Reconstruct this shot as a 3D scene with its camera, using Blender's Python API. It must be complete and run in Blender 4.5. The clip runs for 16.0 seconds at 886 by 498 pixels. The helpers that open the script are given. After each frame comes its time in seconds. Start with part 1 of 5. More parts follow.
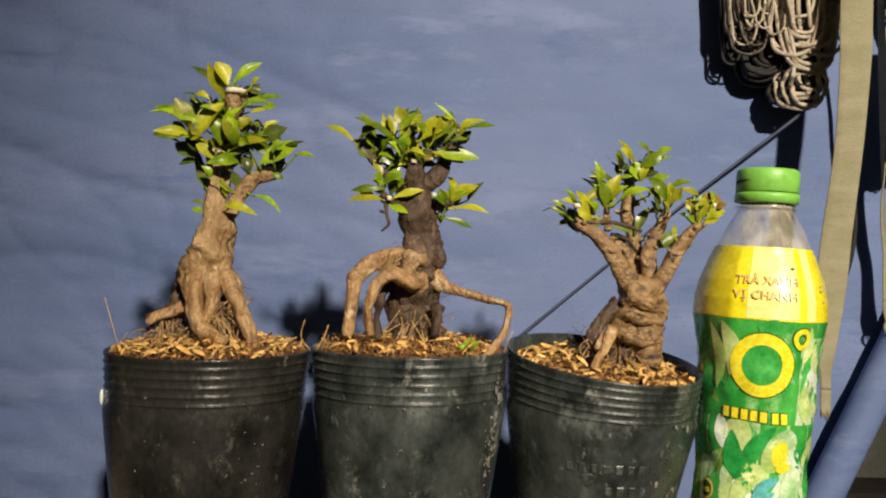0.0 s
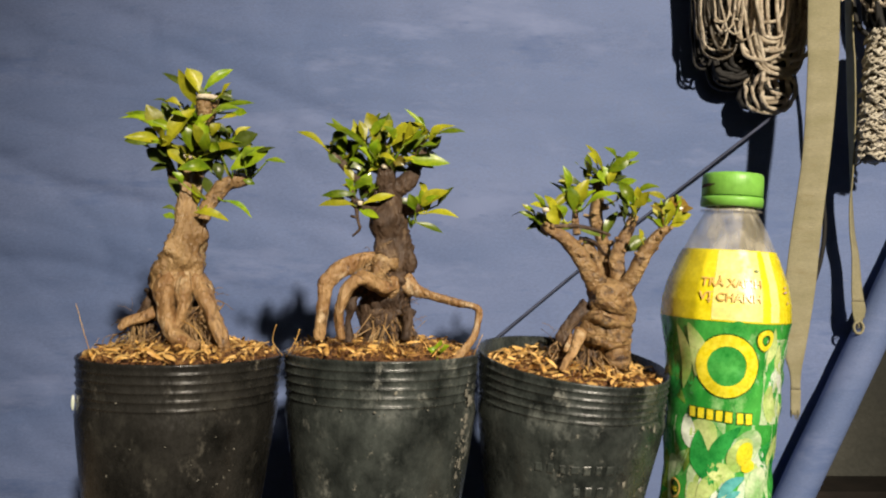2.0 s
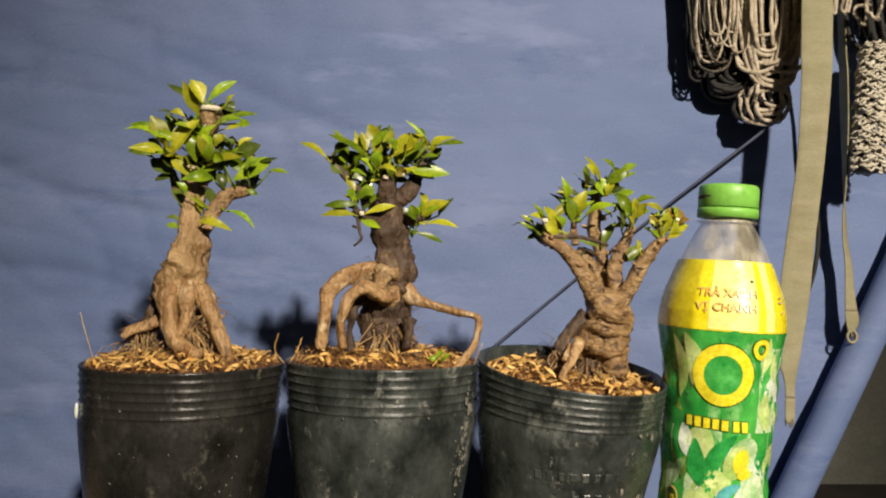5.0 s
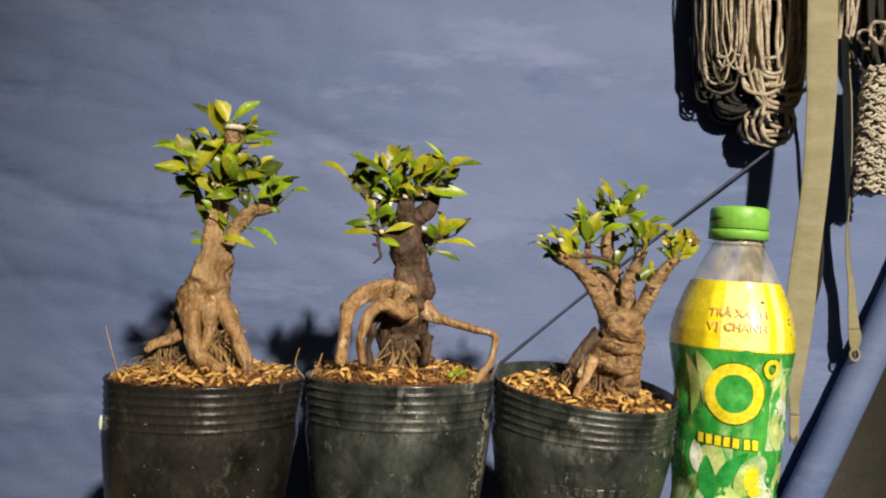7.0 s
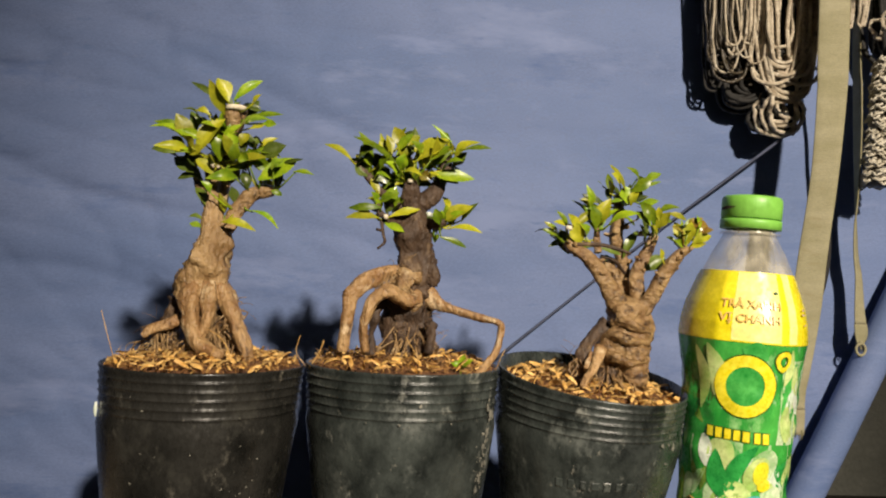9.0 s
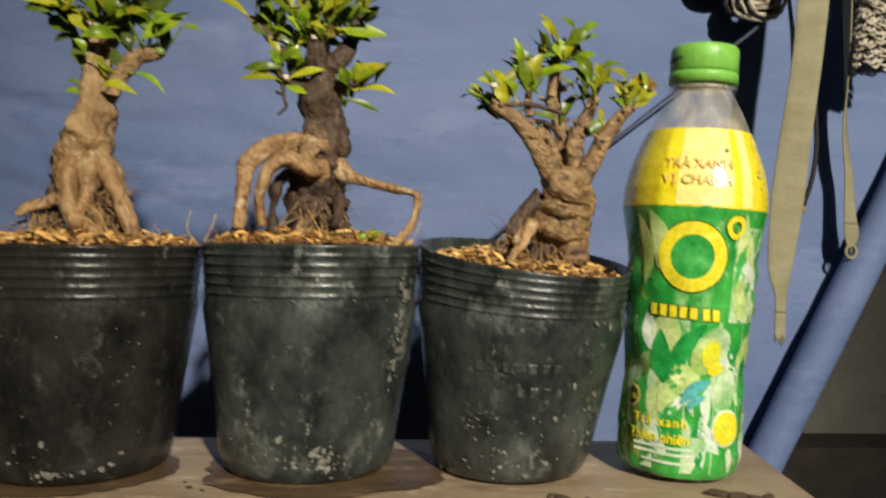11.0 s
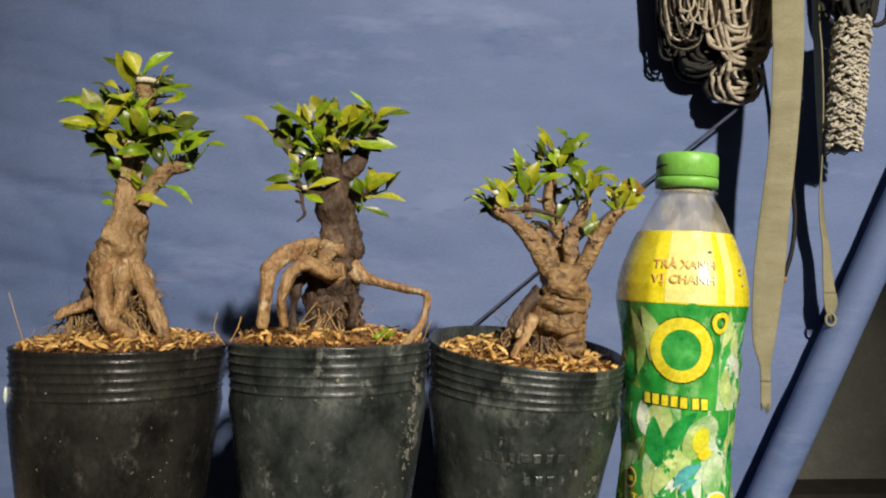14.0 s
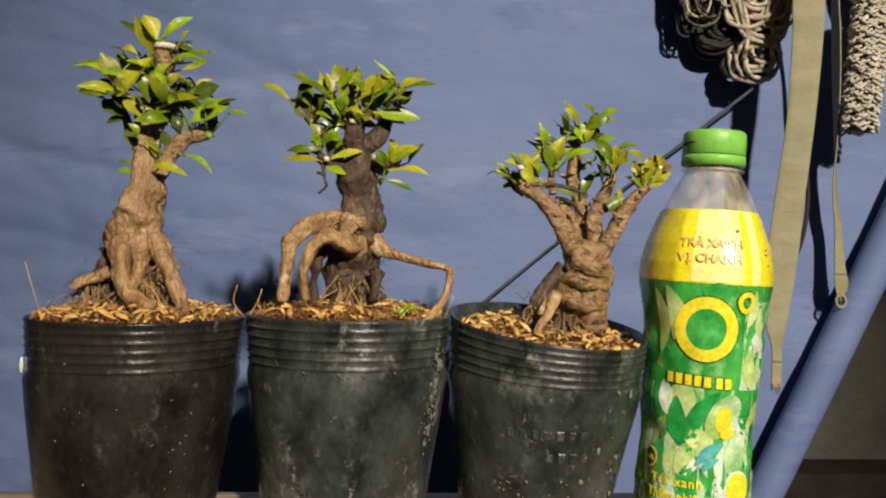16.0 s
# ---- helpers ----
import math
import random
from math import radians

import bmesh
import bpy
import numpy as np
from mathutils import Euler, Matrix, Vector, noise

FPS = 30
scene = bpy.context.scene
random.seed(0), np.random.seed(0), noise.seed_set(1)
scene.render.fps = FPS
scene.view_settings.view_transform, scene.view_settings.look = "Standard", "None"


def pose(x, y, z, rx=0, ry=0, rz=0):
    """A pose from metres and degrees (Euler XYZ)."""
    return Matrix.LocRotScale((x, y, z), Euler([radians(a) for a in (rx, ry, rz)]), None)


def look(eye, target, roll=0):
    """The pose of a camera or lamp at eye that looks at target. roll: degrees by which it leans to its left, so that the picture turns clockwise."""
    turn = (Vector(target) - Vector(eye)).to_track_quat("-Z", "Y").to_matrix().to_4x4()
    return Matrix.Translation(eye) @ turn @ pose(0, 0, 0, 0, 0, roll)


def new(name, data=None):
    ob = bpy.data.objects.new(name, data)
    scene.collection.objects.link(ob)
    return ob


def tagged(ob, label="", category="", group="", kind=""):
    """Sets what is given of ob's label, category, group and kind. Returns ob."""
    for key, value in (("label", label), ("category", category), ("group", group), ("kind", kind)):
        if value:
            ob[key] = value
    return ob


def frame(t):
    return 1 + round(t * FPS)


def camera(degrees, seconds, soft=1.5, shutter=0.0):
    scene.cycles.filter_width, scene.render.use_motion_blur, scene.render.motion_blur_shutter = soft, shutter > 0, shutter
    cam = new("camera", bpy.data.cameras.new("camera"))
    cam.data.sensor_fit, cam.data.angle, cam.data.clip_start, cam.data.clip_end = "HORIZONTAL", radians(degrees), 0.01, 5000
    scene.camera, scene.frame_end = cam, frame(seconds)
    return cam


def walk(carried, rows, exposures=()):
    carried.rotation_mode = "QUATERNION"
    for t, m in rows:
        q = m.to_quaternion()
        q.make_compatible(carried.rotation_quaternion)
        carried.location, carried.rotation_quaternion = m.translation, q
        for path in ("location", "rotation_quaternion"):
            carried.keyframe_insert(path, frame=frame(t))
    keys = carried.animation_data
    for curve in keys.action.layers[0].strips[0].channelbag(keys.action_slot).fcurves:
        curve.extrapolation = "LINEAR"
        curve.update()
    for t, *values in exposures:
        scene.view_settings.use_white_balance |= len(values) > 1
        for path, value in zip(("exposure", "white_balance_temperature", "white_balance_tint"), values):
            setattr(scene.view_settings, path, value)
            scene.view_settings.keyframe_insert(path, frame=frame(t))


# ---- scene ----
cam = camera(57.6, 16.0, soft=2.1, shutter=0.5)
PATH = [
    (0, (-0.007, 0.008, 0.158), (0.041, 2.007, 0.19), 1.1),
    (0.5, (-0.002, 0.005, 0.157), (0.049, 2.004, 0.189), 1.1),
    (1, (0.005, 0.006, 0.155), (0.062, 2.005, 0.189), 0.9),
    (1.5, (0.002, 0.004, 0.157), (0.075, 2.002, 0.192), 0.8),
    (2, (0.001, 0.003, 0.159), (0.085, 2.001, 0.198), 0.8),
    (2.5, (0.006, 0.003, 0.157), (0.09, 2.001, 0.205), 0.7),
    (3, (-0.001, 0.004, 0.159), (0.088, 2.001, 0.205), 0.6),
    (3.5, (-0.002, 0.002, 0.158), (0.091, 1.999, 0.214), 0.7),
    (4, (-0.002, -0.001, 0.159), (0.09, 1.996, 0.216), 0.7),
    (6.5, (-0.012, -0.004, 0.162), (0.1, 1.992, 0.234), 1.4),
    (7, (-0.016, -0.012, 0.164), (0.093, 1.983, 0.248), 1.5),
    (7.5, (-0.014, -0.006, 0.161), (0.101, 1.989, 0.244), 1.7),
    (8, (-0.019, -0.004, 0.159), (0.109, 1.99, 0.247), 1.8),
    (8.2, (-0.022, -0.003, 0.162), (0.102, 1.991, 0.24), 2.1),
    (10.3, (-0.006, 0.019, 0.144), (0.09, 2.017, 0.194), 1.7),
    (10.5, (0.0, 0.028, 0.136), (0.073, 2.026, 0.173), 1.6),
    (11, (0.038, 0.047, 0.113), (0.109, 2.046, 0.095), 1.0),
    (11.5, (0.05, 0.057, 0.108), (0.124, 2.055, 0.043), -0.2),
    (12, (0.045, 0.048, 0.119), (0.116, 2.045, 0.038), -0.7),
    (12.5, (0.031, 0.016, 0.143), (0.102, 2.014, 0.102), -0.5),
    (13, (0.027, 0.009, 0.147), (0.115, 2.007, 0.196), -0.0),
    (13.5, (0.027, 0.008, 0.146), (0.121, 2.005, 0.219), 0.1),
    (14, (0.027, 0.014, 0.144), (0.123, 2.011, 0.217), 0.2),
    (14.5, (0.012, 0.015, 0.15), (0.108, 2.012, 0.208), 0.4),
    (15, (0.001, 0.017, 0.15), (0.094, 2.015, 0.191), 0.9),
    (15.5, (0.006, 0.017, 0.148), (0.109, 2.015, 0.176), 1.2),
    (16, (0.01, 0.021, 0.143), (0.131, 2.017, 0.158), 1.1),
]
walk(cam, [(t, look(eye, target, roll)) for t, eye, target, roll in PATH],
     exposures=[(0, 0.45, 7000, 9), (4, 0.48, 7000, 9), (8.2, 0.49, 7050, 10), (10.5, 0.40, 6900, 6), (11.5, 0.29, 6450, 4), (12.1, 0.32, 6200, 4), (12.6, 0.40, 5800, 6),
                (13.2, 0.35, 6150, 8), (14.5, 0.32, 6650, 7), (15.5, 0.38, 6800, 9), (16, 0.37, 6800, 9)])

# ---- light: one work lamp up behind on the right, at night ----
world = bpy.data.worlds.new("night")
scene.world = world
world.use_nodes = True
world.node_tree.nodes["Background"].inputs[0].default_value = (0.42, 0.43, 0.48, 1)
world.node_tree.nodes["Background"].inputs[1].default_value = 0.16
LAMP = (0.70, -1.76, 1.27)
lamp_data = bpy.data.lights.new("work_lamp", "SPOT")
lamp_data.energy, lamp_data.shadow_soft_size, lamp_data.color = 322, 0.050, (1.0, 0.908, 0.80)
lamp_data.spot_size, lamp_data.spot_blend = radians(34), 1.0
lamp = new("work_lamp", lamp_data)
lamp.matrix_world = look(LAMP, (0.21, 0.6, 0.12))


# ---- materials ----
def mat(name, c1, c2, scale=20, rough=0.6, bump=0.2, fine=400, spots=None, metal=0.0, spec=0.5, rand=0.0, stretch=(1, 1, 1), depth=0.001, sss=0.0, trans=0.0, coat=0.0):
    """Two colours mixed by noise, optional spots (colour, scale, threshold), fine relief."""
    m = bpy.data.materials.new(name)
    m.use_nodes = True
    nt = m.node_tree
    n, l = nt.nodes, nt.links
    b = n["Principled BSDF"]
    tc, mp = n.new("ShaderNodeTexCoord"), n.new("ShaderNodeMapping")
    mp.inputs["Scale"].default_value = stretch
    l.new(tc.outputs["Object"], mp.inputs["Vector"])
    info = n.new("ShaderNodeObjectInfo")
    shift = n.new("ShaderNodeVectorMath")
    l.new(mp.outputs[0], shift.inputs[0])
    l.new(info.outputs["Random"], shift.inputs[1])

    def noise_tex(sc, detail=5, r=0.6):
        t = n.new("ShaderNodeTexNoise")
        t.inputs["Scale"].default_value, t.inputs["Detail"].default_value, t.inputs["Roughness"].default_value = sc, detail, r
        l.new(shift.outputs[0], t.inputs["Vector"])
        return t

    def ramp(src, a, z):
        r = n.new("ShaderNodeMapRange")
        r.inputs["From Min"].default_value, r.inputs["From Max"].default_value = a, z
        l.new(src, r.inputs["Value"])
        return r.outputs[0]

    def mix(f, a, z):
        x = n.new("ShaderNodeMix")
        x.data_type = "RGBA"
        for sock, v in ((x.inputs[0], f), (x.inputs[6], a), (x.inputs[7], z)):
            if isinstance(v, (int, float)):
                sock.default_value = v
            elif isinstance(v, tuple):
                sock.default_value = (*v, 1)
            else:
                l.new(v, sock)
        return x.outputs[2]
    big = noise_tex(scale)
    col = mix(ramp(big.outputs["Fac"], 0.35, 0.65), c1, c2)
    small = noise_tex(fine, 3)
    dark = mix(ramp(small.outputs["Fac"], 0.3, 0.7), (0.72, 0.72, 0.72), (1.15, 1.15, 1.15))
    mul = n.new("ShaderNodeMix")
    mul.data_type, mul.blend_type = "RGBA", "MULTIPLY"
    mul.inputs[0].default_value = 0.6
    l.new(col, mul.inputs[6])
    l.new(dark, mul.inputs[7])
    col = mul.outputs[2]
    for c, sc, th in spots or ():
        sp = noise_tex(sc, 6, 0.7)
        col = mix(ramp(sp.outputs["Fac"], th, th + 0.12), col, c)
    if rand:
        hs = n.new("ShaderNodeHueSaturation")
        val = n.new("ShaderNodeMapRange")
        val.inputs["To Min"].default_value, val.inputs["To Max"].default_value = 1 - rand, 1 + rand
        l.new(info.outputs["Random"], val.inputs["Value"])
        l.new(val.outputs[0], hs.inputs["Value"])
        l.new(col, hs.inputs["Color"])
        col = hs.outputs[0]
    l.new(col, b.inputs["Base Color"])
    rr = n.new("ShaderNodeMapRange")
    rr.inputs["From Min"].default_value, rr.inputs["From Max"].default_value = 0.3, 0.7
    rr.inputs["To Min"].default_value, rr.inputs["To Max"].default_value = max(0.03, rough - 0.1), min(1, rough + 0.1)
    l.new(small.outputs["Fac"], rr.inputs["Value"])
    l.new(rr.outputs[0], b.inputs["Roughness"])
    b.inputs["Metallic"].default_value, b.inputs["Specular IOR Level"].default_value = metal, spec
    b.inputs["Transmission Weight"].default_value, b.inputs["Coat Weight"].default_value = trans, coat
    if sss:
        b.inputs["Subsurface Weight"].default_value = sss
        b.inputs["Subsurface Radius"].default_value = (0.002, 0.002, 0.001)
    if bump:
        add = n.new("ShaderNodeMath")
        l.new(big.outputs["Fac"], add.inputs[0])
        l.new(small.outputs["Fac"], add.inputs[1])
        bp = n.new("ShaderNodeBump")
        bp.inputs["Strength"].default_value, bp.inputs["Distance"].default_value = bump, depth
        l.new(add.outputs[0], bp.inputs["Height"])
        l.new(bp.outputs[0], b.inputs["Normal"])
    return m


# dim slate of a shadow line on the tarpaulin, drawn as a strand
SHADOW_SLATE = mat("slate_shadow_line", (0.040, 0.050, 0.085), (0.070, 0.082, 0.135), 60, 0.8, 0.3, 600)
TARP = mat("tarp_blue", (0.112, 0.165, 0.321), (0.151, 0.203, 0.370), 6, 0.70, 0.08, 700, spots=[((0.172, 0.223, 0.394), 9, 0.55), ((0.085, 0.135, 0.289), 13, 0.59), ((0.097, 0.150, 0.299), 70, 0.60), ((0.183, 0.219, 0.359), 120, 0.64)], stretch=(0.5, 1, 1.8), spec=0.36)
BOARD = mat("old_board", (0.44, 0.335, 0.22), (0.32, 0.24, 0.155), 22, 0.5, 0.5, 300, spots=[((0.28, 0.195, 0.115), 20, 0.54), ((0.14, 0.09, 0.05), 16, 0.60), ((0.70, 0.62, 0.52), 60, 0.60)], stretch=(0.55, 1.3, 1))
# plank colour darkened for damp and for the shade about the pots
DAMP_SHADE = mat("damp_shaded_board", (0.15, 0.098, 0.052), (0.085, 0.056, 0.032), 40, 0.42, 0.5, 300, spots=[((0.34, 0.245, 0.14), 34, 0.56), ((0.26, 0.20, 0.07), 60, 0.60)], stretch=(0.55, 1.3, 1))
EDGE = mat("worn_edge", (0.36, 0.25, 0.18), (0.20, 0.13, 0.09), 30, 0.30, 0.5, 250, spots=[((0.74, 0.68, 0.63), 22, 0.54), ((0.12, 0.075, 0.05), 40, 0.60)], stretch=(0.3, 1, 1))
POT = mat("black_polythene", (0.013, 0.016, 0.015), (0.060, 0.070, 0.064), 44, 0.29, 0.4, 380, spots=[((0.115, 0.126, 0.114), 52, 0.545), ((0.010, 0.012, 0.011), 64, 0.60), ((0.25, 0.255, 0.225), 80, 0.60), ((0.44, 0.42, 0.35), 170, 0.645)], spec=0.6, depth=0.0006, stretch=(1, 1, 0.75))
POT_CLEAN = mat("cleaner_black_polythene", (0.009, 0.009, 0.008), (0.028, 0.027, 0.024), 36, 0.28, 0.4, 380, spots=[((0.042, 0.041, 0.035), 46, 0.55), ((0.10, 0.094, 0.078), 90, 0.60), ((0.30, 0.27, 0.21), 190, 0.67)], spec=0.5, depth=0.0006, stretch=(1, 1, 0.7))
SOIL = mat("dark_soil", (0.10, 0.042, 0.018), (0.24, 0.105, 0.04), 120, 0.9, 0.8, 700, depth=0.002)
HUSK = mat("rice_husk", (0.52, 0.27, 0.06), (0.80, 0.52, 0.19), 200, 0.55, 0.3, 900, rand=0.45, depth=0.0003)
CHAFF = mat("brown_chaff", (0.20, 0.08, 0.022), (0.54, 0.29, 0.085), 260, 0.7, 0.3, 900)
BARK = mat("grey_bark", (0.23, 0.13, 0.05), (0.46, 0.30, 0.14), 100, 0.42, 0.9, 420, spots=[((0.05, 0.026, 0.012), 110, 0.52), ((0.56, 0.43, 0.235), 70, 0.575), ((0.20, 0.17, 0.04), 45, 0.61)], stretch=(1, 1, 0.4), depth=0.003)
BARK_MID = mat("brown_bark", (0.20, 0.11, 0.045), (0.41, 0.265, 0.12), 110, 0.42, 0.9, 420, spots=[((0.045, 0.022, 0.012), 130, 0.525), ((0.52, 0.39, 0.23), 90, 0.57)], stretch=(0.8, 0.8, 1.0), depth=0.0025)
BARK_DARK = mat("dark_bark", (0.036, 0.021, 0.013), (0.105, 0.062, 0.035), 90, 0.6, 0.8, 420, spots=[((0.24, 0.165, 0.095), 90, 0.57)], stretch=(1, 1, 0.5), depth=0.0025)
ROOT = mat("pale_root", (0.26, 0.132, 0.05), (0.50, 0.315, 0.145), 110, 0.42, 0.8, 450, spots=[((0.09, 0.045, 0.02), 170, 0.555), ((0.74, 0.58, 0.36), 80, 0.55)], stretch=(1, 1, 0.5), depth=0.003)
CUT = mat("cut_wood", (0.85, 0.78, 0.62), (0.75, 0.62, 0.45), 300, 0.7, 0.4, 900)
LEAF = mat("green_leaf", (0.115, 0.205, 0.009), (0.24, 0.32, 0.014), 150, 0.36, 0.15, 500, rand=0.45, spec=0.36, depth=0.0004, sss=0.05)
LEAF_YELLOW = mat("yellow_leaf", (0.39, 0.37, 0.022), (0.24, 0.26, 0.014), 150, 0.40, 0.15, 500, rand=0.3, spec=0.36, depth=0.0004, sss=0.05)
LEAF_PALE = mat("glossy_leaf", (0.14, 0.24, 0.016), (0.25, 0.35, 0.03), 150, 0.16, 0.10, 500, rand=0.2, spec=0.9, depth=0.0003, sss=0.05, coat=0.6)
# darker leaf green: odd dark leaves, and the inner crown's shade as colour
LEAF_DARK_SHADED = mat("dark_shaded_leaf", (0.06, 0.09, 0.012), (0.11, 0.15, 0.018), 130, 0.36, 0.15, 500, rand=0.4, spec=0.55, depth=0.0004)
LEAF_RED = mat("red_leaf", (0.24, 0.12, 0.025), (0.20, 0.17, 0.025), 120, 0.3, 0.15, 500, rand=0.3)
CAP = mat("green_cap", (0.20, 0.52, 0.075), (0.23, 0.56, 0.09), 40, 0.42, 0.03, 200, depth=0.0002)
YELLOW = mat("yellow_sleeve", (0.90, 0.76, 0.02), (0.95, 0.82, 0.05), 40, 0.25, 0.1, 300, coat=0.5, depth=0.0005)
GREEN = mat("green_sleeve", (0.02, 0.28, 0.04), (0.08, 0.48, 0.08), 45, 0.24, 0.15, 250, spots=[((0.30, 0.58, 0.22), 60, 0.56), ((0.72, 0.84, 0.62), 75, 0.61), ((0.008, 0.10, 0.02), 62, 0.58)], stretch=(1, 1, 0.55), coat=0.5, depth=0.0005)
INK_YELLOW = mat("yellow_ink", (0.90, 0.74, 0.02), (0.92, 0.80, 0.06), 200, 0.3, 0, coat=0.4)
INK_ORANGE = mat("orange_ink", (0.84, 0.50, 0.12), (0.82, 0.55, 0.18), 200, 0.3, 0, coat=0.4)
INK_DARK = mat("dark_ink", (0.03, 0.10, 0.01), (0.05, 0.13, 0.02), 200, 0.3, 0, coat=0.4)
INK_GREEN = mat("green_ink", (0.015, 0.28, 0.04), (0.09, 0.50, 0.10), 80, 0.3, 0, coat=0.4)
INK_DEEP = mat("deep_green_ink", (0.006, 0.20, 0.035), (0.04, 0.46, 0.09), 70, 0.3, 0, coat=0.4)
INK_WHITE = mat("white_ink", (0.86, 0.88, 0.80), (0.55, 0.74, 0.50), 70, 0.3, 0, coat=0.4)
INK_PALE = mat("pale_lime_ink", (0.36, 0.58, 0.14), (0.70, 0.80, 0.34), 70, 0.3, 0, coat=0.4)
INK_LEMON = mat("lemon_ink", (0.72, 0.74, 0.03), (0.88, 0.80, 0.06), 110, 0.3, 0, coat=0.4)
INK_PLUM = mat("plum_ink", (0.55, 0.30, 0.45), (0.70, 0.50, 0.50), 200, 0.3, 0, coat=0.4)
# paler yellow that holds the lamp's glare on the upper sleeve
PAINTED_GLARE = mat("yellow_painted_glare", (0.93, 0.86, 0.22), (0.95, 0.90, 0.40), 60, 0.22, 0, coat=0.6)
INK_MINT = mat("pale_green_ink", (0.22, 0.50, 0.16), (0.72, 0.84, 0.56), 75, 0.25, 0, coat=0.6)
INK_OLIVE = mat("olive_ink", (0.12, 0.24, 0.03), (0.26, 0.40, 0.07), 60, 0.25, 0, coat=0.6)
INK_TEAL = mat("teal_ink", (0.06, 0.36, 0.38), (0.12, 0.48, 0.46), 120, 0.3, 0, coat=0.4)
WEB = mat("khaki_webbing", (0.245, 0.225, 0.125), (0.33, 0.30, 0.19), 30, 0.8, 0.7, 700, spots=[((0.24, 0.205, 0.11), 40, 0.58)], stretch=(0.6, 0.6, 1.8), depth=0.0007)
ROPE = mat("pale_cord", (0.70, 0.61, 0.47), (0.42, 0.34, 0.24), 130, 0.45, 0.9, 900, spots=[((0.07, 0.05, 0.032), 90, 0.55), ((0.78, 0.72, 0.60), 170, 0.58)], depth=0.0015)
ROPE_DARK = mat("dirty_cord", (0.016, 0.012, 0.008), (0.10, 0.078, 0.05), 60, 0.35, 0.5, 900, depth=0.0008)
BLACK = mat("black_cord", (0.006, 0.0055, 0.005), (0.015, 0.013, 0.011), 90, 0.75, 0.4, 700, depth=0.0008)
NET = mat("pale_netting", (0.70, 0.65, 0.54), (0.46, 0.41, 0.31), 120, 0.7, 0.6, 800, depth=0.0008)
CONCRETE = mat("grey_concrete", (0.115, 0.118, 0.10), (0.175, 0.175, 0.15), 7, 0.9, 0.5, 160, spots=[((0.13, 0.13, 0.12), 5, 0.58)], depth=0.004)
DARKWOOD = mat("dark_ledge", (0.02, 0.016, 0.013), (0.04, 0.03, 0.024), 20, 0.8, 0.5, 200, depth=0.003)
MUD_BROWN = mat("dried_mud_brown", (0.05, 0.032, 0.02), (0.09, 0.06, 0.04), 200, 0.9, 0.6, 600)
# pale tone for unseen surfaces that bounce lamp light into the shadows
PALE_BOUNCE = mat("pale_bounce_surface", (0.52, 0.50, 0.46), (0.62, 0.60, 0.55), 5, 0.9, 0.4, 140, spots=[((0.42, 0.40, 0.36), 4, 0.58)], depth=0.004)
EARTH = mat("earth_floor", (0.10, 0.08, 0.06), (0.16, 0.13, 0.10), 9, 0.95, 0.6, 150, depth=0.006)


def clear_pet():
    """Thin plastic, mostly let through; beige upright streaks stand in for highlights and reflections."""
    m = mat("clear_pet", (0.80, 0.74, 0.58), (0.62, 0.57, 0.44), 45, 0.10, 0.6, 120, spec=1.0, stretch=(1, 1, 0.25), depth=0.0015)
    n, l = m.node_tree.nodes, m.node_tree.links
    tc, mp, t, r = n.new("ShaderNodeTexCoord"), n.new("ShaderNodeMapping"), n.new("ShaderNodeTexNoise"), n.new("ShaderNodeMapRange")
    mp.inputs["Scale"].default_value = (1, 1, 0.3)
    t.inputs["Scale"].default_value, t.inputs["Detail"].default_value = 130, 4
    r.inputs["From Min"].default_value, r.inputs["From Max"].default_value = 0.35, 0.68
    r.inputs["To Min"].default_value, r.inputs["To Max"].default_value = 0.14, 0.52
    l.new(tc.outputs["Object"], mp.inputs["Vector"])
    l.new(mp.outputs[0], t.inputs["Vector"])
    l.new(t.outputs["Fac"], r.inputs["Value"])
    l.new(r.outputs[0], n["Principled BSDF"].inputs["Alpha"])
    return m


PET = clear_pet()


# ---- mesh helpers ----
def part(name, bm, material, parent=None, label="", smooth=True):
    me = bpy.data.meshes.new(name)
    bmesh.ops.recalc_face_normals(bm, faces=bm.faces)
    bm.to_mesh(me)
    bm.free()
    me.materials.append(material)
    if smooth:
        me.shade_smooth()
    ob = new(name, me)
    if parent:
        ob.parent = parent
    if label:
        ob["label"] = label
    return ob


def empty(name, m, label, category, group=""):
    ob = tagged(new(name), label, category, group)
    ob.empty_display_size = 0.02
    ob.matrix_world = m
    return ob


def box(x0, x1, y0, y1, z0, z1, bevel=0.0, cuts=0):
    bm = bmesh.new()
    bmesh.ops.create_cube(bm, size=1)
    for v in bm.verts:
        v.co = Vector((x0 + (x1 - x0) * (v.co.x + 0.5), y0 + (y1 - y0) * (v.co.y + 0.5), z0 + (z1 - z0) * (v.co.z + 0.5)))
    if bevel:
        bmesh.ops.bevel(bm, geom=bm.edges[:], offset=bevel, segments=3, affect="EDGES", profile=0.5)
    return bm


def lathe(profile, segs=64, shape=None):
    """A turned form from (radius, height) pairs; shape(angle, r, z) may bend each point."""
    bm = bmesh.new()
    rows = []
    for r, z in profile:
        row = []
        for i in range(segs):
            a = 2 * math.pi * i / segs
            p = shape(a, r, z) if shape else Vector((r * math.sin(a), -r * math.cos(a), z))
            row.append(bm.verts.new(p))
        rows.append(row)
    for a, b in zip(rows, rows[1:]):
        for i in range(segs):
            bm.faces.new((a[i], a[(i + 1) % segs], b[(i + 1) % segs], b[i]))
    return bm


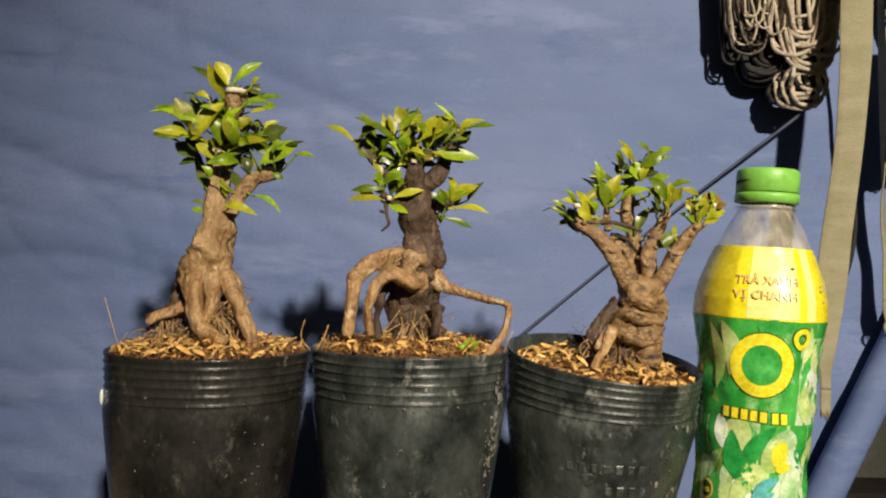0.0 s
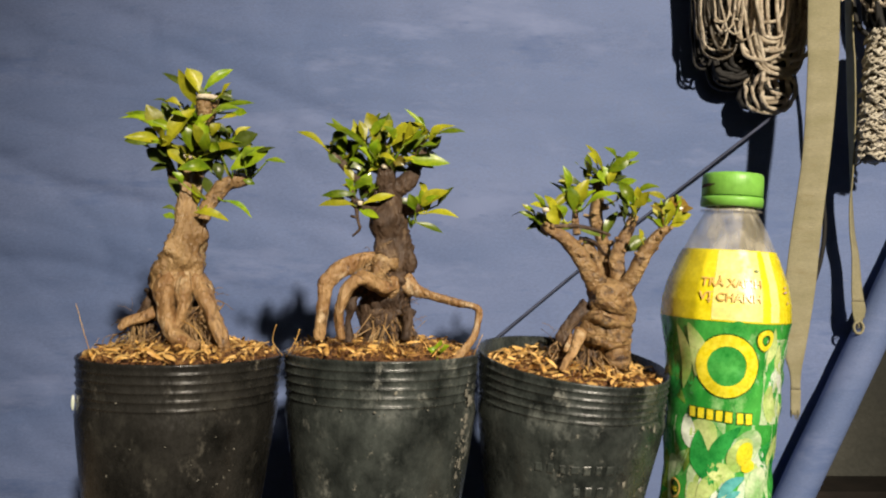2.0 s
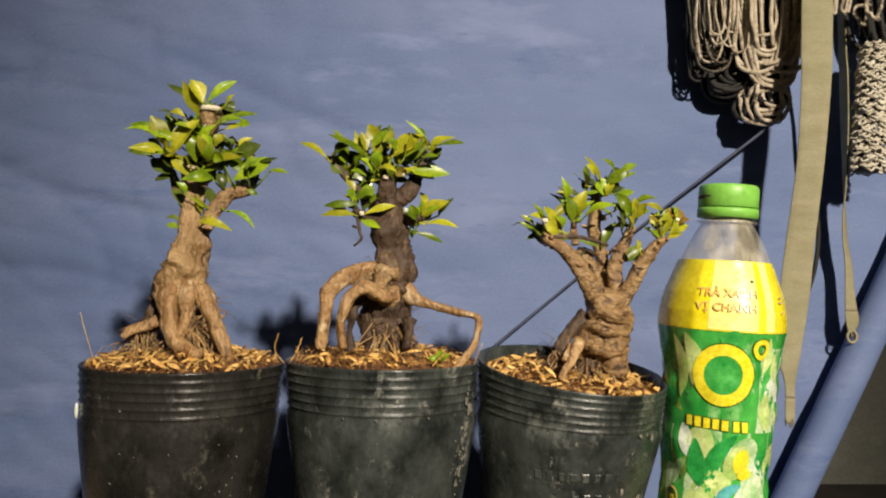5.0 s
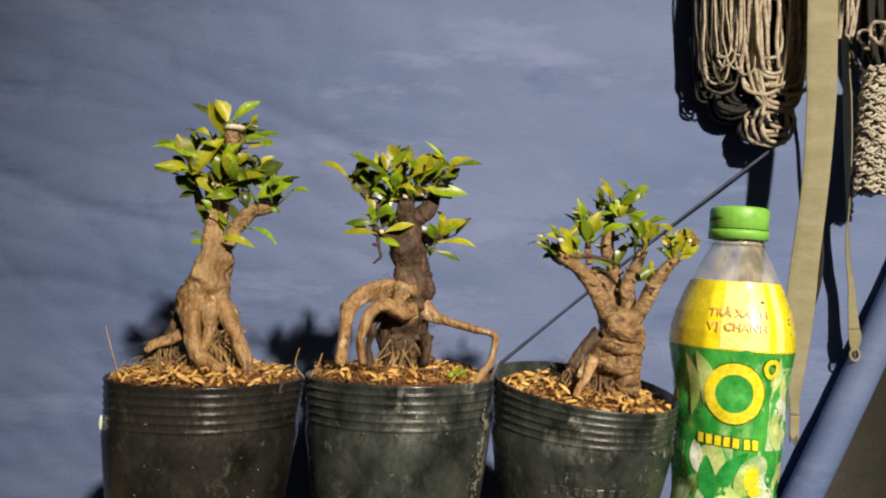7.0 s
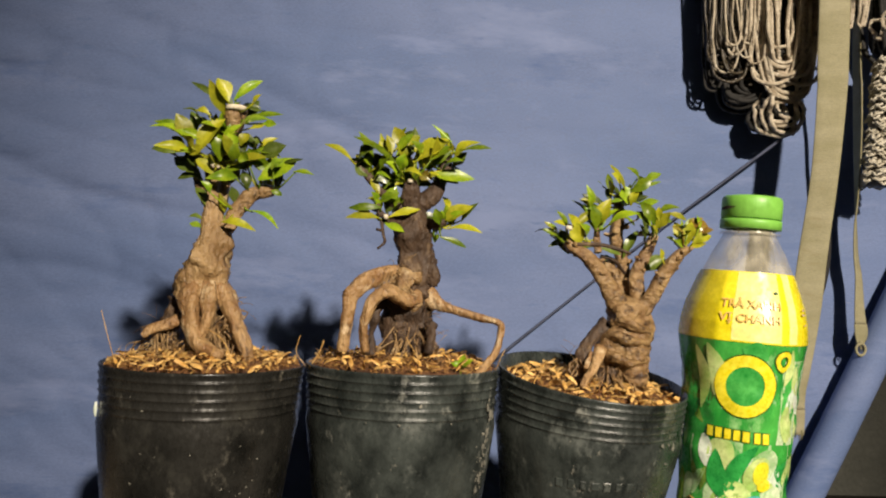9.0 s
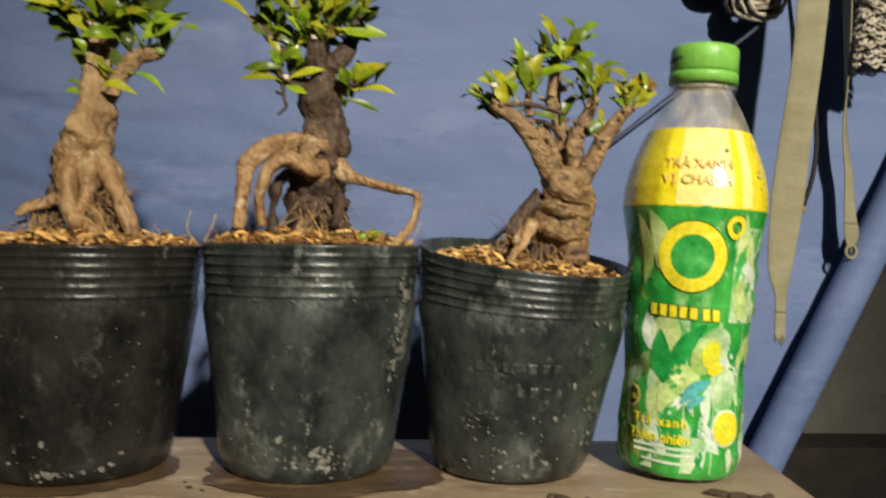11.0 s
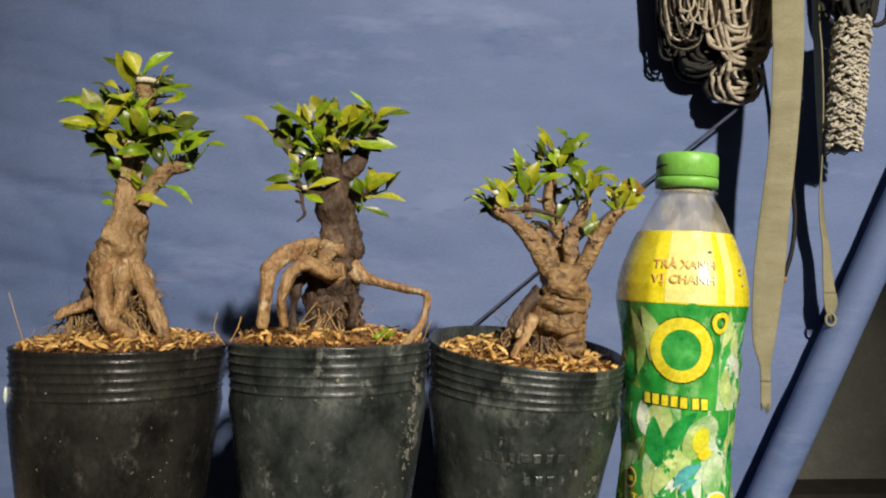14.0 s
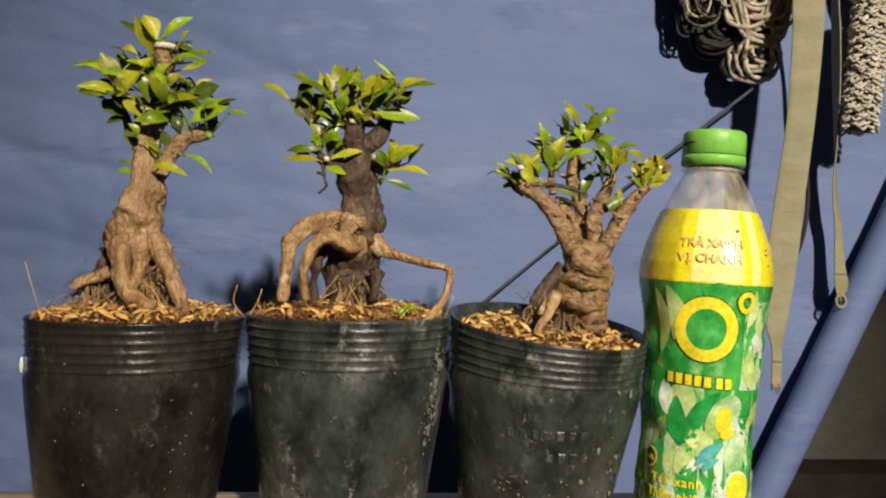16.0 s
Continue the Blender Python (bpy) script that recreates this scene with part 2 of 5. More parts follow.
def spline(points, step):
    """Catmull-Rom through tuples of any length."""
    pts = [np.array(p, float) for p in points]
    pts = [2 * pts[0] - pts[1], *pts, 2 * pts[-1] - pts[-2]]
    out = []
    for a, b, c, d in zip(pts, pts[1:], pts[2:], pts[3:]):
        k = max(2, int(np.linalg.norm((c - b)[:3]) / step))
        for i in range(k):
            t = i / k
            out.append(0.5 * (2 * b + (c - a) * t + (2 * a - 5 * b + 4 * c - d) * t * t + (3 * b - a - 3 * c + d) * t ** 3))
    out.append(pts[-2])
    return out


def tube(bm, pts, segs=10, lump=0.0, lobes=0, twist=0.0, seed=0.0, flat_end=False, lobe=0.2):
    """Adds a closed tube through (x, y, z, radius) points to bm."""
    rows, run = [], 0.0
    side = Vector((0.3, 1, 0.2)).normalized()
    P = [Vector(p[:3]) for p in pts]
    for i, p in enumerate(pts):
        d = (P[min(i + 1, len(P) - 1)] - P[max(i - 1, 0)]).normalized()
        side = (side - d * side.dot(d)).normalized()
        up = d.cross(side)
        run += (P[i] - P[i - 1]).length if i else 0
        row = []
        for k in range(segs):
            a = 2 * math.pi * k / segs
            r = p[3]
            if lobes:
                r *= 1 + lobe * math.cos(lobes * a - twist * run)
            o = (side * math.cos(a) + up * math.sin(a))
            if lump:
                q = P[i] + o * r
                r *= 1 + lump * (noise.noise(q * 95 + Vector((seed, 0, 0))) * 1.2 + 0.7 * noise.noise(q * 240 + Vector((0, seed, 0))) + 0.45 * noise.noise(q * 600))
            row.append(bm.verts.new(P[i] + o * r))
        rows.append(row)
    for a, b in zip(rows, rows[1:]):
        for k in range(segs):
            bm.faces.new((a[k], a[(k + 1) % segs], b[(k + 1) % segs], b[k]))
    for row, i, s in ((rows[0], 0, -1), (rows[-1], -1, 1)):
        d = (P[1] - P[0]) if i == 0 else (P[-1] - P[-2])
        bulge = 0.05 if flat_end else 0.25
        tip = bm.verts.new(P[i] + d.normalized() * s * pts[i][3] * bulge)
        for k in range(segs):
            bm.faces.new((row[k], row[(k + 1) % segs], tip))
    return bm


# ---- the place ----
def plain_wall(name, *dims, material=CONCRETE, label=""):
    return tagged(part(name, box(*dims), material, None, label, smooth=False), kind="structure")


plain_wall("floor", -1.9, 1.9, -2.6, 1.6, -0.85, -0.75, material=EARTH, label="bare dark earth floor of the shed")
plain_wall("wall_north", -1.9, 1.9, 1.4, 1.5, -0.75, 1.9, label="grey weathered concrete wall behind the tarpaulin")
# unseen walls and ceiling, kept pale or low to lift the dark areas
plain_wall("wall_south", -1.9, 1.9, -2.6, -2.5, -0.75, 0.30, material=PALE_BOUNCE, label="unseen low pale wall, added to bounce light and let ambient light in above")
plain_wall("wall_west", -1.9, -1.8, -2.5, 1.4, -0.75, 1.9, material=PALE_BOUNCE, label="unseen pale side wall, added to bounce light")
plain_wall("wall_east", 1.8, 1.9, -2.5, 1.4, -0.75, 1.9, label="grey concrete wall")
plain_wall("ceiling", -1.9, 1.9, -2.6, 1.5, 1.9, 2.0, material=PALE_BOUNCE, label="unseen pale ceiling, added to bounce light")
plain_wall("trim", 0.3, 1.8, 1.3, 1.398, -0.75, -0.203, material=DARKWOOD, label="low dark ledge along the concrete wall")

POLE_LOW, POLE_SLOPE, POLE_Y, POLE_R = 0.3482, 0.480, 0.680, 0.0150


def pole_x(z):
    return POLE_LOW + POLE_SLOPE * z


TARP_Y = 0.704


def tarpaulin():
    """A hung sheet with soft folds whose edge runs up to the leaning pole."""
    thing = empty("tarpaulin", pose(0, TARP_Y, 0), "faded blue tarpaulin hung as a backdrop, softly creased", "tarpaulin")
    bm = bmesh.new()
    nx, nz = 340, 440
    grid = []
    for j in range(nz + 1):
        z = -0.75 + 1.95 * j / nz
        row = []
        right = pole_x(z) + 0.030
        for i in range(nx + 1):
            f = i / nx
            x = -1.3 + (right + 1.3) * f ** 0.8
            y = 0.010 * noise.noise(Vector((x * 2.2, z * 3.0, 0.3))) + 0.004 * noise.noise(Vector((x * 5 + z * 2, z * 16, 1.7)))
            left = max(0.0, min(1.0, (0.12 - x) / 0.35))
            y += left * 0.0045 * (1 - abs(noise.noise(Vector((x * 3.0 - z * 2.5, z * 11 + x * 2.2, 5.1))))) ** 7
            y += (0.25 + 0.75 * left) * 0.0018 * (1 - abs(noise.noise(Vector((x * 7.0 + 3, z * 26 + x * 5, 8.4))))) ** 8
            y += left * 0.0016 * (1 - abs(noise.noise(Vector((x * 8 - z * 6, z * 17 + x * 6, 3.3))))) ** 14
            y += 0.0012 * noise.noise(Vector((x * 30, z * 30, 2)))
            row.append(bm.verts.new((x, y, z)))
        grid.append(row)
    for a, b in zip(grid, grid[1:]):
        for i in range(nx):
            bm.faces.new((a[i], a[i + 1], b[i + 1], b[i]))
    sheet = part("sheet", bm, TARP, thing)
    sheet.modifiers.new("thickness", "SOLIDIFY").thickness = 0.0006
    hem = bmesh.new()
    pts = [(pole_x(z), POLE_Y - TARP_Y, z, POLE_R * (1 + 0.06 * noise.noise(Vector((0, 0, z * 9))))) for z in np.linspace(-0.75, 1.2, 90)]
    tube(hem, pts, 20, 0.03)
    part("wrapped_pole", hem, TARP, thing, "leaning pole wrapped in the blue tarpaulin's edge")


tarpaulin()


def bench():
    thing = empty("wooden_bench", pose(0, 0.45, 0, 0, 0, 0), "worn brown wooden plank bench with a rounded pale edge", "bench")
    bm = bmesh.new()
    cx, n = (-0.55, 0.2225), 60
    prof = [(0.060, -0.024), (0.060, -0.002), (0.058, 0.0)]
    prof += [(0.058 - 0.112 * k / 14, 0.0) for k in range(1, 15)]
    prof += [(-0.058, -0.0012), (-0.0615, -0.0045), (-0.063, -0.010), (-0.062, -0.020), (-0.059, -0.026), (0.0, -0.026)]
    rows = []
    for i in range(n + 1):
        x = cx[0] + (cx[1] - cx[0]) * i / n
        row = []
        for y, z in prof:
            xx = x + (0.07 * (y + 0.06) * max(0.0, (x - 0.0) / 0.222) if x > 0 else 0)
            end = max(0.0, (i - n + 2) / 2)
            row.append(bm.verts.new((xx + 0.006 * (i == n) * (abs(z + 0.013) < 0.008), y + 0.0012 * noise.noise(Vector((x * 14, y * 4, 0))), z * 1.0 - (0.0012 * end if z == 0 else 0) + (0.0005 * noise.noise(Vector((x * 20, y * 60, 3))) if z == 0 else 0) - (0.0005 if z == 0 else 0))))
        rows.append(row)
    k = len(prof)
    for a, b in zip(rows, rows[1:]):
        for j in range(k):
            bm.faces.new((a[j], a[(j + 1) % k], b[(j + 1) % k], b[j]))
    bm.faces.new(rows[0])
    bm.faces.new(rows[-1])
    plank = part("plank", bm, BOARD, thing)
    plank.data.materials.append(EDGE)
    for f in plank.data.polygons:
        if f.center.y < -0.0585:
            f.material_index = 1
    # dark ovals under two pots: damp, with the pots' shade painted in
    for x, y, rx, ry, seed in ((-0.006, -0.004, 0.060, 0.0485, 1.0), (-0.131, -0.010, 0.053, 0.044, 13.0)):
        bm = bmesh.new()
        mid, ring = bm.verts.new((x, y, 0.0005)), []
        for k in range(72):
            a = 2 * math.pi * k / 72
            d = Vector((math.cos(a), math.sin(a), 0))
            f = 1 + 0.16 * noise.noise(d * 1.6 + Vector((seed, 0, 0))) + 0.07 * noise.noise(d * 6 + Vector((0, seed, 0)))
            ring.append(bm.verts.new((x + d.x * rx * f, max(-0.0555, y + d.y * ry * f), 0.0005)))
        for k in range(72):
            bm.faces.new((mid, ring[k], ring[(k + 1) % 72]))
        part("water_stain", bm, DAMP_SHADE, thing, "dark patch of damp and painted pot shade on the plank")
    for x in (-0.5, 0.16):
        for y in (-0.04, 0.04):
            part("leg", box(x - 0.02, x + 0.02, y - 0.015, y + 0.015, -0.75, -0.0255, 0.003), BOARD, thing)


bench()

# ---- pots: centre x, y, rim radius, foot radius, rim shift x, rim tilt x, rim tilt y, soil depth ----
POTS = [
    dict(at=(-0.1255, 0.450), rim=0.0534, foot=0.0425, dx=0.0038, tilt=(0.0, 0.0), soil=0.001, h=0.1085),
    dict(at=(-0.0142, 0.456), rim=0.0534, foot=0.0425, dx=0.0011, tilt=(0.0, 0.0), soil=0.001, h=0.1105),
    dict(at=(0.0875, 0.456), rim=0.0530, foot=0.0388, dx=0.0070, tilt=(-0.10, 0.13), soil=0.0085, h=0.1065),
]


def pot(p, seed):
    thing = empty("nursery_pot", pose(*p["at"], 0), "black plastic nursery pot with ribbed rim and dried mud stains", "pot", "pots in the row")
    R, f, h = p["rim"], p["foot"], p["h"]

    def bend(a, r, z):
        t = z / h
        wob = 1 + (0.012 * noise.noise(Vector((math.sin(a) * 2, math.cos(a) * 2, z * 25 + seed))) if t > 0.02 else 0)
        x, y = r * wob * math.sin(a), -r * wob * math.cos(a)
        z += t * t * (p["tilt"][0] * x + p["tilt"][1] * y)
        return Vector((x + p["dx"] * t, y, z))
    prof = [(0.001, 0.0008), (f * 0.55, 0.0008), (f - 0.006, 0.0), (f - 0.0025, 0.0012), (f - 0.0006, 0.004)]
    for k in range(1, 15):
        t = k / 14
        prof.append((f + (R - f) * (0.04 + 0.90 * t), 0.004 + (h * 0.72 - 0.004) * t))
    z = h * 0.775
    for k in range(5):
        r = R * (0.972 + 0.006 * k)
        prof += [(r - 0.0001, z), (r - 0.0001, z + 0.0010), (r + 0.0003, z + 0.0014), (r + 0.0006, z + 0.0017), (r + 0.0006, z + 0.0019), (r + 0.0002, z + 0.0022), (r - 0.0001, z + 0.0026)]
        z += h * 0.041
    prof += [(R, h - 0.002), (R + 0.0006, h - 0.0006), (R + 0.0003, h + 0.0004), (R - 0.0007, h), (R - 0.0016, h - 0.010), (R - 0.004, h - 0.022)]
    part("body", lathe(prof, 72, bend), POT_CLEAN if seed == 0 else POT, thing)
    soil = bmesh.new()
    rings = [[soil.verts.new(bend(0, 0, h - p["soil"] + 0.0065))]]
    for k in range(1, 11):
        r = (R - 0.0016) * k / 10
        rings.append([])
        for i in range(48):
            a = 2 * math.pi * i / 48
            q = bend(a, r, h - p["soil"])
            q.z += 0.0065 * (1 - (k / 10) ** 2) + 0.003 * noise.noise(q * 160) + 0.002 * noise.noise(q * 420) - 0.0015
            rings[-1].append(soil.verts.new(q))
    for i in range(48):
        soil.faces.new((rings[0][0], rings[1][i], rings[1][(i + 1) % 48]))
        for a, b in zip(rings[1:], rings[2:]):
            soil.faces.new((a[i], b[i], b[(i + 1) % 48], a[(i + 1) % 48]))
    part("soil", soil, SOIL, thing, "dark reddish soil filling the pot")
    return bend


BENDS = [pot(p, 7.0 * i) for i, p in enumerate(POTS)]


def husk_mesh(seed):
    """A single boat-shaped rice husk."""
    rnd = random.Random(seed)
    bm = bmesh.new()
    L, W = 0.0029, 0.00085 * rnd.uniform(0.7, 1.3)
    rows = []
    for k in range(5):
        t = k / 4
        w = W * math.sin(math.pi * (0.08 + 0.84 * t)) ** 0.8
        z = 0.0006 * math.sin(math.pi * t) * rnd.uniform(0.5, 1.5)
        rows.append([bm.verts.new((L * (2 * t - 1), w * s, z - 0.0007 * abs(s) + 0.0004)) for s in (-1, 0, 1)])
    for a, b in zip(rows, rows[1:]):
        for i in range(2):
            bm.faces.new((a[i], a[i + 1], b[i + 1], b[i]))
    me = bpy.data.meshes.new("husk")
    bm.to_mesh(me)
    bm.free()
    me.materials.append(HUSK)
    me.shade_smooth()
    return me


HUSKS = [husk_mesh(s) for s in range(6)]

TREE_LABELS = ["small potted bonsai with twisted grey trunk and yellow-green leaves", "small potted bonsai with arching exposed roots and dark trunk", "short stout potted bonsai with forked branches and sparse leaves"]


def fine_roots(tree, at, rx, ry, top, n, seed):
    """Matted hair roots about a trunk's foot, in millimetres."""
    rnd = random.Random(seed)
    bm = bmesh.new()
    x0, y0, z0 = at
    for _ in range(n):
        a = rnd.uniform(-math.pi, math.pi)
        f = rnd.uniform(0.5, 1.0)
        p0 = Vector((x0 + rx * 0.55 * f * math.sin(a), y0 - ry * 0.55 * f * math.cos(a), z0 + rnd.uniform(0.4, 1.0) * top))
        p2 = Vector((x0 + rx * f * math.sin(a) + rnd.gauss(0, 6), y0 - ry * f * math.cos(a), z0 - 1))
        p1 = p0.lerp(p2, 0.5) + Vector((rnd.gauss(0, 4), rnd.gauss(-1, 2), rnd.gauss(0, 3)))
        r = rnd.uniform(0.15, 0.6) / 1000
        tube(bm, spline([(*(q / 1000), r) for q in (p0, p1, p2)], 0.002), 5)
    for _ in range(n):
        a = rnd.uniform(-math.pi, math.pi)
        f = rnd.uniform(0.5, 0.9)
        p0 = Vector((x0 + rx * 0.6 * f * math.sin(a), y0 - ry * 0.7 * f * math.cos(a), z0 + rnd.uniform(0.1, 1.5) * top))
        d = Vector((math.sin(a) + rnd.gauss(0, 0.5), -math.cos(a), rnd.gauss(0.3, 0.6))) * rnd.uniform(3, 9)
        tube(bm, spline([(*(q / 1000), 0.00013) for q in (p0, p0 + d * 0.5 + Vector((0, 0, 1)), p0 + d)], 0.002), 4)
    tagged(part("root_mat", bm, BARK_MID, tree, "matted brown hair roots"), kind="stuff")


TIPS, WOOD = {}, {}


def bonsai(p, label):
    return empty("bonsai_tree", pose(*p["at"], 0), label, "bonsai", "bonsai trees in pots")


def limb(tree, kind, points):
    pts = spline([[v / 1000 for v in q] for q in points], 0.0013)
    bm = bmesh.new()
    smooth_wood = 0.6 if tree.location.x > 0.05 else 1.0
    seed = len(tree.children) * 3.7 + tree.location.x * 100
    tube(bm, pts, {"trunk": 44, "twig": 8}.get(kind, 26), {"trunk": 0.27, "root": 0.22, "dark_root": 0.5, "burl": 0.55, "branch": 0.24, "twig": 0.25}[kind] * smooth_wood, 0 if kind == "twig" else 3, 35 if kind == "trunk" else 60, seed=seed, lobe=0.10)
    if kind == "branch" and tree.location.x > 0.05:
        rnd = random.Random(len(pts))
        for q in pts[len(pts) // 3:-1:4]:
            a, c = rnd.uniform(-1.9, 1.9), Vector(q[:3])
            d = Vector((math.sin(a), -math.cos(a), rnd.uniform(0, 0.9))).normalized() * (q[3] + rnd.uniform(0.0012, 0.0035))
            tube(bm, [(*c, 0.0016), (*(c + d * 0.8), 0.0012), (*(c + d), 0.0009)], 7, 0.3)
    if kind in ("branch", "twig"):
        WOOD.setdefault(tree.name, []).extend(Vector(q[:3]) for q in pts[len(pts) // 3::3])
    if kind == "branch":
        TIPS.setdefault(tree.name, []).append(Vector(pts[-1][:3]))
    dark = tree.location.x > -0.05 and tree.location.x < 0.05
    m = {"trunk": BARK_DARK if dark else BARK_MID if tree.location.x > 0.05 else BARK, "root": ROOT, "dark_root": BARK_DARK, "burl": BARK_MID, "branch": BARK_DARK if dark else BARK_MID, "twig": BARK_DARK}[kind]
    part(kind.replace("dark_", ""), bm, m, tree)


def leaf(tree, base, tip, width, rnd, material=None):
    axis = tip - base
    n = axis.length
    axis.normalize()
    out = Vector((rnd.uniform(-0.5, 0.6), rnd.uniform(-1, -0.6), rnd.uniform(0.1, 1.1)))
    side = axis.cross(out).normalized()
    nor = side.cross(axis)
    bm = bmesh.new()
    rows = []
    curl, fold, wave = rnd.uniform(-0.02, 0.20) * n, rnd.uniform(0.15, 0.6), rnd.uniform(0, 6)
    for k in range(9):
        t = k / 8
        w = 0.5 * width * (0.08 + 0.92 * math.sin(math.pi * min(1.0, t ** 1.1 * 0.98 + 0.02)) ** 1.15) * (1 if k < 8 else 0)
        c = base + axis * n * t + nor * (curl * math.sin(math.pi * t) - curl * 0.6 * t * t)
        row = []
        for s in (-1, -0.5, 0, 0.5, 1):
            row.append(bm.verts.new(c + side * w * s + nor * (fold * w * abs(s) + 0.07 * w * math.sin(wave + 9 * t + s * 2))))
        rows.append(row)
    for a, b in zip(rows, rows[1:]):
        for i in range(4):
            bm.faces.new((a[i], a[i + 1], b[i + 1], b[i]))
    bmesh.ops.remove_doubles(bm, verts=bm.verts, dist=0.00001)
    near = min(WOOD.get(tree.name, []), key=lambda q: (q - base).length, default=None)
    if near is not None and 0.002 < (near - base).length < 0.04:
        mid = near.lerp(base, 0.5) + Vector((0, 0, -0.0012))
        tube(bm, [(*near, 0.0007), (*mid, 0.00055), (*(base + axis * 0.0015), 0.0004)], 5)
    r = rnd.random()
    y, d = (0.5, 0.9) if tree.location.x < -0.05 else (0.3, 0.85) if tree.location.x < 0.05 else (0.25, 0.82)
    m = material or (LEAF_YELLOW if r < y else LEAF_DARK_SHADED if r > d else LEAF_RED if tree.location.x > 0.05 and r < y + 0.06 else LEAF)
    return part("leaf", bm, m, tree)


def leaves(tree, rows, material=None):
    """Leaves as base, tip and width in millimetres from the pot's foot."""
    rnd = random.Random(len(tree.children))
    for x0, y0, z0, x1, y1, z1, w in rows:
        a, b = Vector((x0, y0, z0)) / 1000, Vector((x1, y1, z1)) / 1000
        leaf(tree, a, a + (b - a) * 1.06, w / 1000 * 1.32, rnd, material)


def rosette(tree, at, n, size, seed, material=None):
    """Small leaves that fan from a branch end."""
    rnd = random.Random(seed)
    c = Vector(at) / 1000
    for _ in range(n):
        d = Vector((rnd.uniform(-1, 1), rnd.uniform(-0.7, 0.9), rnd.uniform(-0.25, 1.0))).normalized()
        s = size / 1000 * rnd.uniform(0.55, 1.1)
        leaf(tree, c + d * 0.001, c + d * s, s * rnd.uniform(0.30, 0.42), rnd, material)


def fill(tree, n, size, seed):
    """Close the crown with small leaves about every branch end."""
    for k, at in enumerate(TIPS[tree.name]):
        rosette(tree, at * 1000 + Vector((0, 3, 0)), n, size, seed + k)


def crown(tree, at, rx, rz, n, size, seed):
    """Overlapping leaves through a part of the crown, turned up and outwards."""
    rnd = random.Random(seed)
    c = Vector(at) / 1000
    for _ in range(n):
        d = Vector((rnd.gauss(0, 0.5), rnd.gauss(-0.1, 0.5), rnd.gauss(0, 0.5)))
        base = c + Vector((d.x * rx, d.y * rx * 0.8, d.z * rz)) / 1000
        way = Vector((d.x * 1.1 + rnd.gauss(0, 0.45), d.y + rnd.gauss(-0.15, 0.4), 0.55 + d.z * 0.6 + rnd.gauss(0, 0.35))).normalized()
        s = size / 1000 * rnd.uniform(0.6, 1.15)
        leaf(tree, base, base + way * s, s * rnd.uniform(0.28, 0.42), rnd)


def cut_end(tree, x, y, z, r, name="cut"):
    bm = bmesh.new()
    tube(bm, [(x / 1000, y / 1000, z / 1000 - 0.0012, r / 1000), (x / 1000, y / 1000, z / 1000 + 0.0011, r / 1000 * 0.96)], 16, 0.15, flat_end=True)
    part(name, bm, CUT, tree, "pale pruning cut")


# tree one: limbs as (x, y, z, radius) in millimetres from the pot's foot
tree = bonsai(POTS[0], TREE_LABELS[0])
limb(tree, "trunk", [(3, 6, 128, 6.6), (1, 5, 136, 9.1), (0, 3, 143, 11.5), (-1, 2, 149, 12.8), (1, 1, 155, 12.5), (3, 0, 161, 11.4), (5, 0, 169, 10.3), (6, 0, 175, 8.6), (5, 0, 184, 6.7), (4, 0, 193, 5.0), (4, 0, 202, 4.3), (3, 0, 211, 3.7), (3, 0, 216, 3.2)])
limb(tree, "root", [(-3, -4, 154, 4.6), (-4, -10, 145, 5.3), (-2, -13, 136, 5.3), (0, -15, 127, 4.5), (3, -17, 121, 4.1), (10, -20, 117, 3.9), (17, -23, 114, 3.0)])
limb(tree, "root", [(6, -6, 152, 3.7), (7, -11, 143, 4.4), (7, -13, 135, 3.6), (6, -14, 128, 2.7), (4, -15, 123, 2.2)])
limb(tree, "root", [(9, 0, 154, 5.4), (14, -5, 145, 5.2), (19, -9, 136, 4.6), (23, -11, 127, 4.0), (27, -13, 119, 3.6), (30, -14, 110, 3.1)])
limb(tree, "root", [(-10, -2, 132, 3.2), (-15, -4, 129, 3.0), (-21, -5, 127, 3.0), (-25, -6, 125, 2.6), (-28, -7, 122, 1.8)])
limb(tree, "burl", [(11, 2, 151, 3.4), (17, -2, 146, 3.2), (17, -5, 141, 2.8), (14, -8, 140, 2.2)])
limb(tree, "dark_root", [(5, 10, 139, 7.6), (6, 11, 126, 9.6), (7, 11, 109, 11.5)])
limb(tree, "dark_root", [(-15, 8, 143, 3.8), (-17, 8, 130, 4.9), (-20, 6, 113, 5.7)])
limb(tree, "branch", [(6, 6, 192, 3.8), (8, 8, 209, 3.6), (10, 8, 226, 3.8), (12, 6, 237, 4.7), (13, 4, 244, 5.8), (13, 4, 249, 6.1)])
limb(tree, "branch", [(11, 2, 181, 4.7), (17, 2, 192, 4.0), (24, 3, 201, 4.2), (30, 3, 204, 4.1), (37, 3, 204, 2.3)])
limb(tree, "branch", [(0, 4, 196, 2.8), (-6, 6, 209, 2.2), (-11, 6, 221, 1.6), (-13, 4, 226, 1.1)])
limb(tree, "branch", [(3, 10, 197, 2.9), (11, 12, 213, 2.4), (18, 12, 222, 1.8), (24, 10, 228, 1.3)])
limb(tree, "branch", [(4, 0, 216, 2.5), (7, -3, 224, 1.8), (8, -4, 233, 1.2)])
cut_end(tree, 14, 0, 249, 6.0)
cut_end(tree, 5, -4, 216, 3.0)
